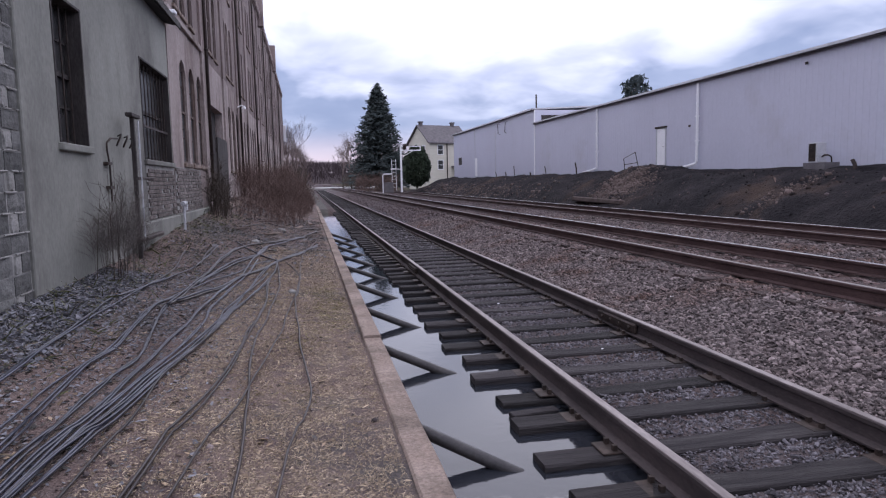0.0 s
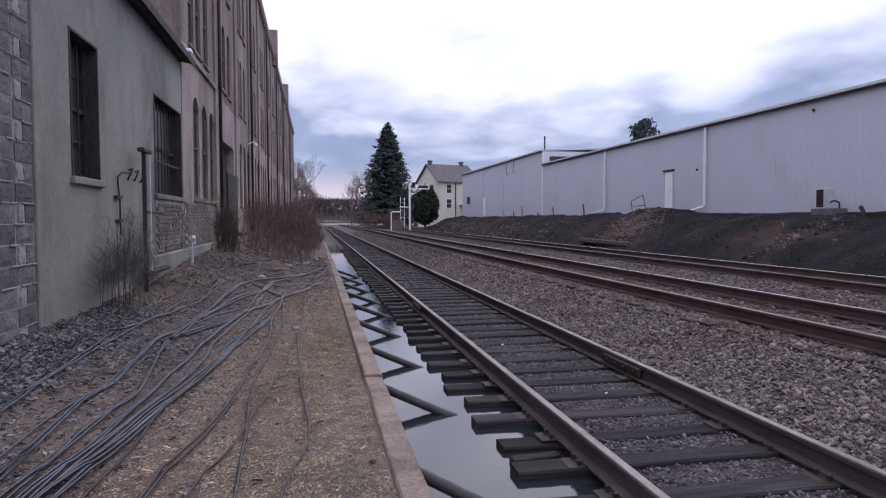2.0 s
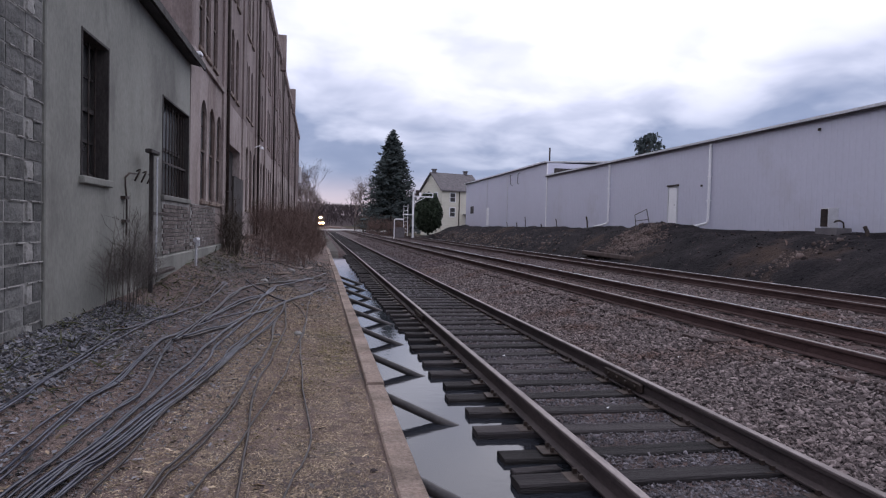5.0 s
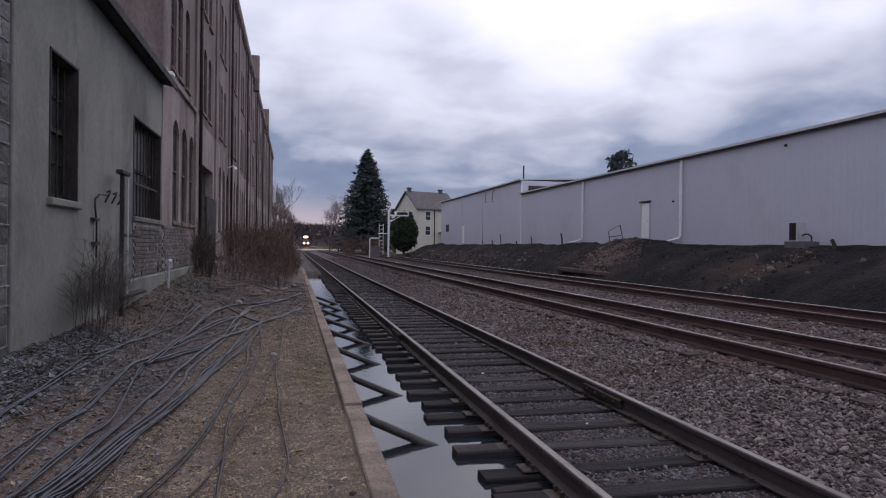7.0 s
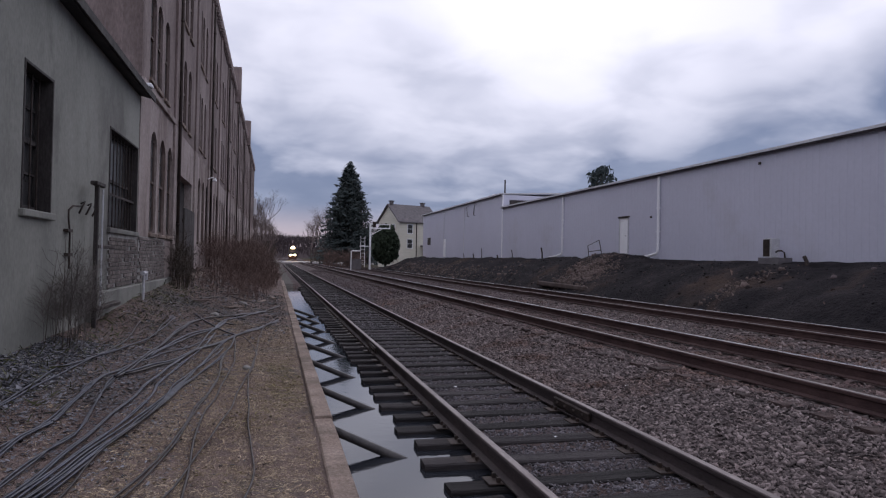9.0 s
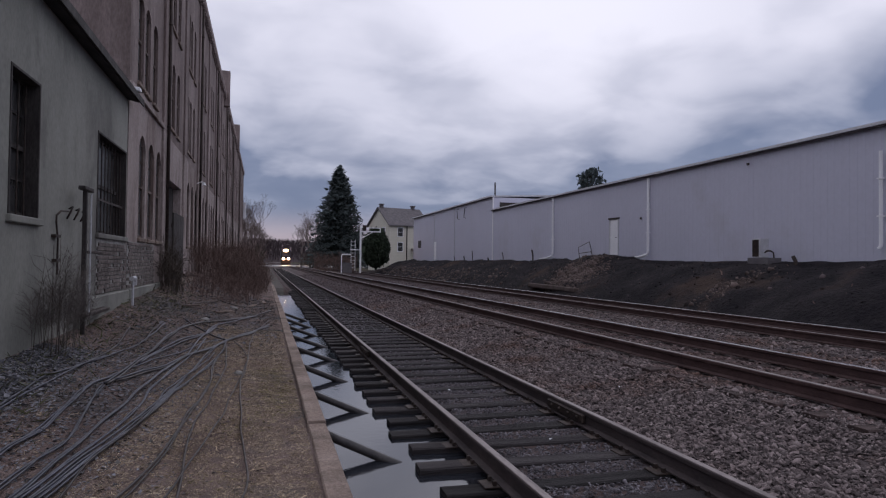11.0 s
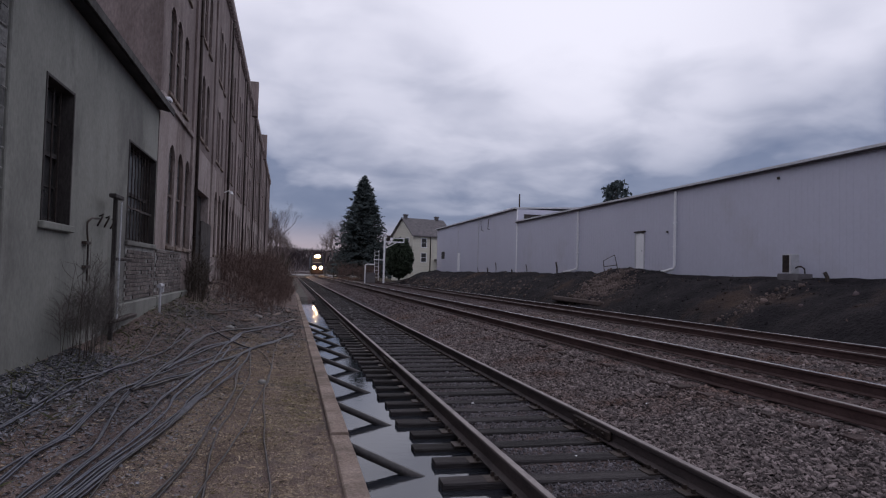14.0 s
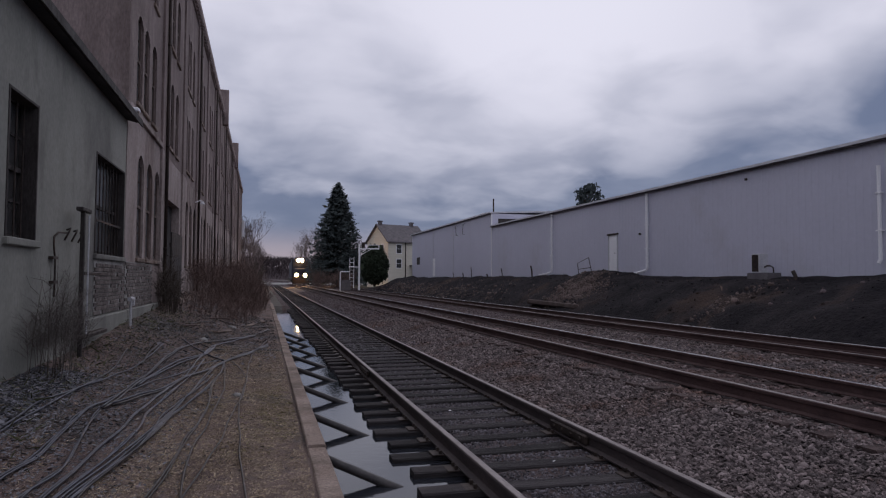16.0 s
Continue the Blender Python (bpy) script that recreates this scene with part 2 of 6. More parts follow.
M_HEDGE = material("evergreen_leaves", (0.032, 0.044, 0.028), (0.05, 0.068, 0.042), 1.5, 0.9, bump=0, isle=0.4)
M_WOODS = material("far_woods", (0.05, 0.039, 0.041), (0.072, 0.057, 0.06), 0.05, 1.0, bump=0, isle=0.2, spec=0.02)
M_LEAF = material("dead_leaves", (0.20, 0.14, 0.09), (0.32, 0.25, 0.18), 3, 0.9, bump=0.1, isle=0.6)
M_STRAW = material("dry_grass", (0.34, 0.265, 0.185), (0.55, 0.445, 0.32), 3, 0.95, bump=0, isle=0.45)
M_GREEN = material("weeds", (0.085, 0.09, 0.045), (0.13, 0.13, 0.07), 3, 0.95, bump=0, isle=0.5)
M_MOSS = material("yellow_green_moss", (0.20, 0.17, 0.085), (0.31, 0.265, 0.14), 3, 0.95, bump=0, isle=0.45)
M_DAMPLEAF = material("damp_leaves", (0.05, 0.046, 0.043), (0.10, 0.092, 0.085), 3, 0.85, bump=0.1, isle=0.5)
M_PALELITTER = material("grey_leaf_litter", (0.13, 0.13, 0.145), (0.24, 0.24, 0.262), 3, 0.9, bump=0.1, isle=0.45)
M_TAN = material("tan_rubble", (0.085, 0.063, 0.057), (0.145, 0.11, 0.10), 2, 0.95, bump=0.6, isle=0.35)
M_LOCO = material("dark_blue_loco_paint", (0.03, 0.035, 0.05), (0.05, 0.055, 0.07), 1, 0.5, bump=0.05)
M_LAMP = glowing("headlight_glass", (1.0, 0.56, 0.20), 900.0)


def water_material():
    m = bpy.data.materials.new("still_water")
    m.use_nodes = True
    nt = m.node_tree
    b = nt.nodes["Principled BSDF"]
    b.inputs["Base Color"].default_value = (0.02, 0.022, 0.028, 1)
    b.inputs["Roughness"].default_value = 0.03
    b.inputs["IOR"].default_value = 1.33
    b.inputs["Specular IOR Level"].default_value = 1.0
    geo = nt.nodes.new("ShaderNodeNewGeometry")
    n = nt.nodes.new("ShaderNodeTexNoise")
    n.inputs["Scale"].default_value, n.inputs["Detail"].default_value = 11.0, 3
    nt.links.new(geo.outputs["Position"], n.inputs["Vector"])
    bp = nt.nodes.new("ShaderNodeBump")
    bp.inputs["Strength"].default_value, bp.inputs["Distance"].default_value = 0.16, 0.01
    nt.links.new(n.outputs[0], bp.inputs["Height"])
    nt.links.new(bp.outputs[0], b.inputs["Normal"])
    return m


M_WATER = water_material()

# ---------- mesh tools ----------


class Geo:
    """Collects vertices and faces of one mesh."""

    def __init__(self):
        self.v, self.f, self.mi = [], [], []

    def add(self, verts, faces, slot=0):
        k = len(self.v)
        self.v += [tuple(p) for p in verts]
        self.f += [tuple(i + k for i in q) for q in faces]
        self.mi += [slot] * len(faces)
        return self

    def box(self, x0, x1, y0, y1, z0, z1, m=None, bev=0.0, slot=0):
        if bev:
            # chamfered upright box: eight corners each cut into three
            pts = []
            for x, sx in ((x0, 1), (x1, -1)):
                for y, sy in ((y0, 1), (y1, -1)):
                    for z, sz in ((z0, 1), (z1, -1)):
                        pts += [(x + sx * bev, y + sy * bev, z), (x + sx * bev, y, z + sz * bev), (x, y + sy * bev, z + sz * bev)]
            bm = bmesh.new()
            for p in pts:
                bm.verts.new(p)
            bmesh.ops.convex_hull(bm, input=bm.verts)
            bm.verts.index_update()
            vs = [v.co.copy() for v in bm.verts]
            fs = [[v.index for v in f.verts] for f in bm.faces]
            bm.free()
        else:
            vs = [Vector((x, y, z)) for x in (x0, x1) for y in (y0, y1) for z in (z0, z1)]
            fs = [(0, 1, 3, 2), (4, 6, 7, 5), (0, 4, 5, 1), (2, 3, 7, 6), (0, 2, 6, 4), (1, 5, 7, 3)]
        if m is not None:
            vs = [m @ Vector(v) for v in vs]
        return self.add(vs, fs, slot)

    def tube(self, pts, r, n=6, r1=None, cap=True, slot=0):
        pts = [Vector(p) for p in pts]
        vs, fs, side = [], [], None
        for i, p in enumerate(pts):
            d = (pts[min(i + 1, len(pts) - 1)] - pts[max(i - 1, 0)]).normalized()
            if side is None:
                side = d.cross(Vector((0, 0, 1)) if abs(d.z) < 0.9 else Vector((1, 0, 0))).normalized()
            side = (side - d * side.dot(d)).normalized()
            up = d.cross(side)
            rr = r if r1 is None else r + (r1 - r) * i / (len(pts) - 1)
            for j in range(n):
                a = 2 * pi * j / n
                vs.append(p + side * (rr * cos(a)) + up * (rr * sin(a)))
        for i in range(len(pts) - 1):
            for j in range(n):
                k = (j + 1) % n
                fs.append((i * n + j, i * n + k, (i + 1) * n + k, (i + 1) * n + j))
        if cap:
            fs.append(tuple(reversed(range(n))))
            fs.append(tuple((len(pts) - 1) * n + j for j in range(n)))
        return self.add(vs, fs, slot)

    def along(self, prof, path, slot=0):
        """A profile of (across x, up z) carried along a path of (x, y, z)."""
        n, vs, fs = len(prof), [], []
        for (x, y, z) in path:
            vs += [(x + a, y, z + b) for a, b in prof]
        for i in range(len(path) - 1):
            for j in range(n):
                k = (j + 1) % n
                fs.append((i * n + j, i * n + k, (i + 1) * n + k, (i + 1) * n + j))
        fs.append(tuple(reversed(range(n))))
        fs.append(tuple((len(path) - 1) * n + j for j in range(n)))
        return self.add(vs, fs, slot)

    def mesh(self, name, *mats, smooth=False):
        me = bpy.data.meshes.new(name)
        me.from_pydata(self.v, [], self.f)
        for m in mats:
            me.materials.append(m)
        if len(mats) > 1:
            me.polygons.foreach_set("material_index", self.mi)
        if smooth:
            me.polygons.foreach_set("use_smooth", [True] * len(self.f))
        me.update()
        return me


def part(name, g, mats, parent=None, label="", smooth=False, m=None):
    """One mesh object, under a thing or a part. g: a Geo or a mesh."""
    mats = mats if isinstance(mats, (tuple, list)) else (mats,)
    me = g.mesh(name, *mats, smooth=smooth) if isinstance(g, Geo) else g
    ob = new(name, me)
    if m is not None:
        ob.matrix_basis = m
    if parent is not None:
        ob.parent = parent
    if label:
        ob["label"] = label
    return ob


def thing(name, label, category, at=(0, 0, 0), group="", kind=""):
    e = new(name)
    e.location = at
    e.empty_display_size = 0.2
    return tagged(e, label, category, group, kind)


def soup(name, verts, faces, mat):
    """A large mesh straight from arrays (triangles or quads)."""
    verts, faces = np.asarray(verts, np.float32), np.asarray(faces, np.int32)
    me = bpy.data.meshes.new(name)
    k = faces.shape[1]
    me.vertices.add(len(verts))
    me.vertices.foreach_set("co", verts.ravel())
    me.loops.add(faces.size)
    me.loops.foreach_set("vertex_index", faces.ravel())
    me.polygons.add(len(faces))
    me.polygons.foreach_set("loop_start", np.arange(0, faces.size, k, dtype=np.int32))
    me.materials.append(mat)
    me.update(calc_edges=True)
    return me


def turns(n, rng, tilt=pi):
    """Random rotation matrices, n x 3 x 3: about z fully, tilted up to tilt."""
    a, b, c = rng.uniform(0, 2 * pi, n), rng.uniform(-tilt, tilt, n), rng.uniform(-tilt, tilt, n)
    ca, sa, cb, sb, cc, sc = np.cos(a), np.sin(a), np.cos(b), np.sin(b), np.cos(c), np.sin(c)
    o, z = np.ones(n), np.zeros(n)
    rz = np.stack([ca, -sa, z, sa, ca, z, z, z, o], 1).reshape(n, 3, 3)
    ry = np.stack([cb, z, sb, z, o, z, -sb, z, cb], 1).reshape(n, 3, 3)
    rx = np.stack([o, z, z, z, cc, -sc, z, sc, cc], 1).reshape(n, 3, 3)
    return rz @ ry @ rx


def scatter(name, base_v, base_f, centres, scales, rots, mat, wobble=0.0, rng=None):
    base_v, base_f = np.asarray(base_v, float), np.asarray(base_f)
    n, k = len(centres), len(base_v)
    v = np.repeat(base_v[None], n, 0) * scales[:, None, :]
    if wobble:
        v = v * rng.uniform(1 - wobble, 1 + wobble, (n, k, 1))
    v = np.einsum("nij,nkj->nki", rots, v) + centres[:, None, :]
    f = base_f[None] + (np.arange(n) * k)[:, None, None]
    return soup(name, v.reshape(-1, 3), f.reshape(-1, base_f.shape[1]), mat)


PHI = (1 + 5 ** 0.5) / 2
ICO_V = np.array([(-1, PHI, 0), (1, PHI, 0), (-1, -PHI, 0), (1, -PHI, 0), (0, -1, PHI), (0, 1, PHI), (0, -1, -PHI), (0, 1, -PHI), (PHI, 0, -1), (PHI, 0, 1), (-PHI, 0, -1), (-PHI, 0, 1)]) / 1.902
ICO_F = np.array([(0, 11, 5), (0, 5, 1), (0, 1, 7), (0, 7, 10), (0, 10, 11), (1, 5, 9), (5, 11, 4), (11, 10, 2), (10, 7, 6), (7, 1, 8), (3, 9, 4), (3, 4, 2), (3, 2, 6), (3, 6, 8), (3, 8, 9), (4, 9, 5), (2, 4, 11), (6, 2, 10), (8, 6, 7), (9, 8, 1)])

CUBE_V = np.array([(x, y, z) for x in (-0.8, 0.8) for y in (-0.8, 0.8) for z in (-0.8, 0.8)])
CUBE_F = np.array([(0, 1, 3, 2), (4, 6, 7, 5), (0, 4, 5, 1), (2, 3, 7, 6), (1, 5, 7, 3)])    # the hidden underside stays open

# ---------- lie of the land ----------
WX = -2.72          # face of the mill
GAUGE = 1.507       # between rail centres
T1, T2, T3 = 2.687, 6.40, 11.17
H2, H3 = 0.36, 0.30     # rail heads of the main tracks over the siding's
WATER = -0.228
FIRST, LAST = -8.0, 420.0


def curve_left(y):
    """The main tracks bend away to the left far off."""
    return -((max(0.0, y - 250.0)) ** 2) * 0.001


def wall_foot(y):
    return float(np.interp(y, [9, 11, 14, 18.5, 22, 80, 100], [0.47, 0.5, 0.72, 0.85, 1.1, 1.1, 0.25]))


def bank(y):
    return float(np.interp(y, [84, 100], [1, 0]))


XS_R = [0.60, 0.70, 1.0, 1.3, 1.9, 2.3, 3.1, 3.42, 3.56, 4.0, 4.6, 5.0, 5.3, 7.55, 8.3, 9.2, 9.9, 12.5, 13.0, 13.5, 13.9, 14.6, 15.5, 16.5, 17.6, 19.0, 60.0]
ZS_R = [-0.75, -0.75, -0.62, -0.36, -0.25, -0.208, -0.208, -0.205, -0.115, -0.085, 0.0, 0.10, 0.152, 0.152, 0.07, 0.05, 0.095, 0.095, 0.02, -0.05, 0.1, 0.62, 1.12, 1.5, 1.72, 1.78, 1.8]


def land(x, y):
    if x < 0.6:
        u = min(1.0, max(0.0, (0.3 - x) / 3.0))
        z = 0.03 + (wall_foot(y) - 0.03) * u ** 1.4
        return z
    z = float(np.interp(x, XS_R, ZS_R))
    if x > 13.2:
        b = bank(y)
        lump = noise.noise(Vector((x * 0.5, y * 0.35, 1.7))) * 0.30 + noise.noise(Vector((x * 1.4, y * 1.2, 5.1))) * 0.12
        up = min(1.0, (x - 13.2) / 1.5)
        hump = 0.45 * math.exp(-((y - 31.5) / 2.6) ** 2 - ((x - 16.8) / 1.3) ** 2)
        z = z * b + 0.05 * (1 - b) + (lump * up * (0.35 if x > 18.3 else 1) + hump) * b
    if x < 1.6 and y > 38.0:
        z = max(z, min(0.0, -0.75 + (y - 38.0) * 0.5))
    return z


def ripple(x, y):
    if -3.2 < x < 0.45 and y < 60:
        return noise.noise(Vector((x * 1.3, y * 1.3, 0))) * 0.016 + noise.noise(Vector((x * 5, y * 5, 3))) * 0.012
    return 0.0


def build_ground():
    xs = [-1500, -600, -250, -120, -60, -30, -16, -9, -6, -4.5, -3.6]
    xs += list(np.arange(-3.0, 0.50, 0.125)) + [0.52, 0.60, 0.62, 0.8, 1.0, 1.15, 1.3, 1.5, 1.7, 1.9, 2.1, 2.4, 2.7, 3.0, 3.3, 3.42, 3.56, 3.75, 3.95]
    xs += list(np.arange(4.1, 13.2, 0.22)) + list(np.arange(13.2, 19.6, 0.16)) + [20.5, 22, 26, 32, 45, 60, 90, 150, 300, 700, 1500]
    ys, y = [-1500, -300, -60, -20, -8, -4], -2.0
    while y < 2500:
        ys.append(y)
        y += 0.12 + max(0.0, y - 6) * 0.012 if y < 110 else y * 0.12
    nx, v, f, mi = len(xs), [], [], []
    for y in ys:
        for x in xs:
            z = land(x, y)
            z += ripple(x, y)
            if 1.2 < x < 13.2:
                z += noise.noise(Vector((x * 3, y * 3, 9))) * 0.007
            if y > 300:
                z += (y - 300) * 0.004
            v.append((x, y, z))
    for j in range(len(ys) - 1):
        for i in range(nx - 1):
            f.append((j * nx + i, j * nx + i + 1, (j + 1) * nx + i + 1, (j + 1) * nx + i))
            x, y = (xs[i] + xs[i + 1]) / 2, ys[j]
            if y > 105 and (x < 0.6 or x > 13.2):
                s = 4
            elif x < 0.6:
                s = 0 if x > -6 else 4
            elif x < 1.2:
                s = 1
            elif x < 13.2:
                s = 2
            elif x < 24:
                s = 3
            else:
                s = 4
            mi.append(s)
    me = bpy.data.meshes.new("ground")
    me.from_pydata(v, [], f)
    for m in (M_DIRT, M_MUD, M_BALLAST, M_SOIL, M_FIELD):
        me.materials.append(m)
    me.polygons.foreach_set("material_index", mi)
    me.polygons.foreach_set("use_smooth", [True] * len(f))
    tagged(new("ground", me), "bare brown dirt, gravel bed and dark soil bank", "ground", kind="structure")


build_ground()
g = Geo()
g.add([(0.6, -6, WATER), (2.2, -6, WATER), (2.2, 41, WATER), (0.6, 41, WATER)], [(0, 1, 2, 3)])
tagged(part("water", g, M_WATER), "still grey flood water along the siding", "water", kind="structure")

# ---------- tracks ----------
RAIL = [(-0.07, -0.165), (0.07, -0.165), (0.07, -0.152), (0.014, -0.135), (0.011, -0.05), (0.036, -0.035), (0.037, -0.008), (0.03, 0), (-0.03, 0), (-0.037, -0.008), (-0.036, -0.035), (-0.011, -0.05), (-0.014, -0.135), (-0.07, -0.152)]
HEAD = [(-0.031, -0.002), (0.031, -0.002), (0.028, 0.003), (-0.028, 0.003)]


def tie_mesh(name, mat, length, width, thick, seed):
    rng = random.Random(seed)
    g = Geo()
    n = 5
    for i in range(n + 1):
        x = -length / 2 + length * i / n
        w, h = width * (1 + rng.uniform(-0.05, 0.05)), rng.uniform(-0.008, 0.008)
        g.v += [(x, -w / 2, -thick), (x, -w / 2, h - 0.014), (x, -w / 2 + 0.014, h), (x, w / 2 - 0.014, h), (x, w / 2, h - 0.014), (x, w / 2, -thick)]
    for i in range(n):
        for j in range(6):
            k = (j + 1) % 6
            g.f.append((i * 6 + j, (i + 1) * 6 + j, (i + 1) * 6 + k, i * 6 + k))
    g.f.append((5, 4, 3, 2, 1, 0)[::-1])
    g.f.append(tuple(n * 6 + j for j in (5, 4, 3, 2, 1, 0)))
    g.mi = [0] * len(g.f)
    return g.mesh(name, mat)


def track(cx, top, label, tie_mat, head_mat, pitch, first, sunk, curved, seed):
    rng = random.Random(seed)
    root = thing("railway_track", label, "railway track", (cx, 0, top), "railway tracks")
    ys = [FIRST + 4 * i for i in range(int((LAST - FIRST) / 4))]
    for s in (-1, 1):
        g = Geo()
        path = [(s * GAUGE / 2 + (curve_left(y) if curved else 0), y, 0) for y in ys if curved or y < 160]
        g.along(RAIL, path)
        rail = part("rail", g, M_MAINRAIL if curved else M_RAIL, root)
        h = Geo()
        h.along(HEAD, [(x, y, z + 0.002) for x, y, z in path])
        part("rail_head", h, head_mat if s > 0 else M_RAILTOP, rail, "worn bright running surface" if s > 0 else "dull worn running surface")
    meshes = [tie_mesh("tie", tie_mat, 2.6, 0.215, 0.17, seed + i) for i in range(5)]
    y, n = first, 0
    while n < 290 and y < 150:
        off = curve_left(y) if curved else 0
        part("tie", meshes[n % 5], tie_mat, root, m=pose(off + rng.uniform(-0.05, 0.05), y + rng.uniform(-0.025, 0.025), -0.178 - sunk + rng.uniform(-0.01, 0.01), rng.uniform(-0.6, 0.6), 0, rng.uniform(-1.6, 1.6)))
        y += pitch
        n += 1
    return root


siding = track(T1, 0, "rusty siding rails on old dark wooden ties beside flood water", M_TIE, M_RAILTOP, 0.58, -7.15, 0.0, False, 11)
track(T2, H2, "main line with bright railheads on ties sunk in gravel", M_RUSTTIE, M_RAILBRIGHT, 0.55, -7.4, 0.022, True, 21)
track(T3, H3, "far main line with bright railheads below a soil bank", M_RUSTTIE, M_RAILBRIGHT, 0.55, -7.6, 0.015, True, 31)

# ---------- concrete curb, wall and struts at the water ----------


def build_curb():
    root = thing("curb", "stained concrete curb wall holding the dirt yard above water", "curb", (0.47, 0, 0), kind="structure")
    prof = [(0, -0.8), (0.165, -0.8), (0.175, 0.04), (0.162, 0.06), (0.012, 0.06), (0, 0.045)]
    y, rng = -7.6, random.Random(4)
    while y < 41:
        g = Geo()
        n = 8
        path = [(rng.uniform(-0.004, 0.004), 4.66 * i / n * 0.998, rng.uniform(-0.004, 0.004)) for i in range(n + 1)]
        g.along(prof, path)
        part("curb_stone", g, M_CURB, root, m=pose(rng.uniform(-0.012, 0.012), y, rng.uniform(-0.015, 0.012)))
        y += 4.66 * 1.002
    return root


build_curb()


def strut(y, reach, fall):
    g = Geo()
    a, b = Vector((0.0, 0.27, 0.03)), Vector((reach, 0, -fall))
    d = (b - a).normalized()
    g.tube([a, a + (b - a) * 0.4, b, b + d * 0.35], 0.041, 10)
    root = part("strut", g, M_STRUT, smooth=True, m=pose(0.60, y, WATER + 0.19))
    tagged(root, "dark round strut slanting from the curb into the water", "strut", "struts along the curb")


for k in range(9):
    strut(3.85 + 2.09 * k + 0.05 * sin(k * 2.1), 0.535 + 0.028 * min(k, 4) + 0.02 * sin(k * 1.7), 0.19)


# ---------- openings in a wall ----------


def pierced(root, name, x, thick, y0, y1, z0, z1, holes, mat, label=""):
    """A wall in the plane x (outer face), thick towards -x, with rectangular holes (ya, yb, za, zb)."""
    ys = sorted({y0, y1, *(h[0] for h in holes), *(h[1] for h in holes)})
    zs = sorted({z0, z1, *(h[2] for h in holes), *(h[3] for h in holes)})
    inside = lambda a, b: any(h[0] < a < h[1] and h[2] < b < h[3] for h in holes)
    ny, nz = len(ys) - 1, len(zs) - 1
    solid = [[not inside((ys[i] + ys[i + 1]) / 2, (zs[j] + zs[j + 1]) / 2) for j in range(nz)] for i in range(ny)]
    ok = lambda i, j: 0 <= i < ny and 0 <= j < nz and solid[i][j]
    g, xb = Geo(), x - thick
    for i in range(ny):
        for j in range(nz):
            if not solid[i][j]:
                continue
            a, b, c, d = ys[i], ys[i + 1], zs[j], zs[j + 1]
            g.add([(x, a, c), (x, b, c), (x, b, d), (x, a, d)], [(0, 1, 2, 3)])
            g.add([(xb, a, c), (xb, b, c), (xb, b, d), (xb, a, d)], [(3, 2, 1, 0)])
            if not ok(i - 1, j):
                g.add([(x, a, c), (x, a, d), (xb, a, d), (xb, a, c)], [(0, 1, 2, 3)])
            if not ok(i + 1, j):
                g.add([(x, b, c), (x, b, d), (xb, b, d), (xb, b, c)], [(3, 2, 1, 0)])
            if not ok(i, j - 1):
                g.add([(x, a, c), (x, b, c), (xb, b, c), (xb, a, c)], [(3, 2, 1, 0)])
            if not ok(i, j + 1):
                g.add([(x, a, d), (x, b, d), (xb, b, d), (xb, a, d)], [(0, 1, 2, 3)])
    return part(name, g, mat, root, label)


def window_parts(w, h, rise, rows, bars, sash=None, stone=None, rec=0.05):
    """Shared meshes of one window: arch filling, frame, panes, sill. Origin at the lower near corner; depth towards -x."""
    n = 8
    arch = Geo()
    if rise:
        top = [(w * i / n, h - rise + rise * sin(pi * i / n) ** 0.7) for i in range(n + 1)]
        for i in range(n):
            (a, za), (b, zb) = top[i], top[i + 1]
            arch.add([(0, a, za), (0, b, zb), (0, b, h), (0, a, h)], [(0, 1, 2, 3)])
            arch.add([(0, a, za), (0, b, zb), (-0.1, b, zb), (-0.1, a, za)], [(3, 2, 1, 0)])
    fr = Geo()
    d0, d1 = -rec - 0.05, -rec
    fr.box(d0, d1, 0, 0.06, 0, h).box(d0, d1, w - 0.06, w, 0, h).box(d0, d1, 0.06, w - 0.06, 0, 0.07).box(d0, d1, 0.06, w - 0.06, h - 0.06, h)
    fr.box(d0, d1 + 0.012, 0.06, w - 0.06, h * 0.5 - 0.03, h * 0.5 + 0.03)
    for i in range(1, bars):
        y = 0.06 + (w - 0.12) * i / bars
        fr.box(d0 + 0.012, d1 - 0.014, y - 0.012, y + 0.012, 0.07, h - 0.06)
    for j in range(1, rows):
        z = h * j / rows
        if abs(z - h / 2) > 0.06:
            fr.box(d0 + 0.016, d1 - 0.018, 0.06, w - 0.06, z - 0.012, z + 0.012)
    pane = Geo().box(-rec - 0.042, -rec - 0.034, 0.055, w - 0.055, 0.065, h - 0.055)
    sill = Geo().box(-rec, 0.06, -0.05, w + 0.05, -0.09, 0.0, bev=0.012)
    return arch.mesh("arch", M_PINK) if rise else None, fr.mesh("frame", sash or M_SASH), pane.mesh("pane", M_PANE), sill.mesh("sill", stone or M_CURB)


def put_window(root, kit, y, z, x=WX, arch_mat=None):
    arch, fr, pane, sill = kit
    win = part("window", fr, M_SASH, root, m=pose(x, y, z))
    part("pane", pane, M_PANE, win, "dark grimy glass")
    if arch:
        part("arch", arch, M_PINK, win)
    part("sill", sill, M_CURB, win)
    return win


# ---------- low stucco annex ----------
ANNEX0, ANNEX1, EAVE = 7.42, 14.95, 4.86


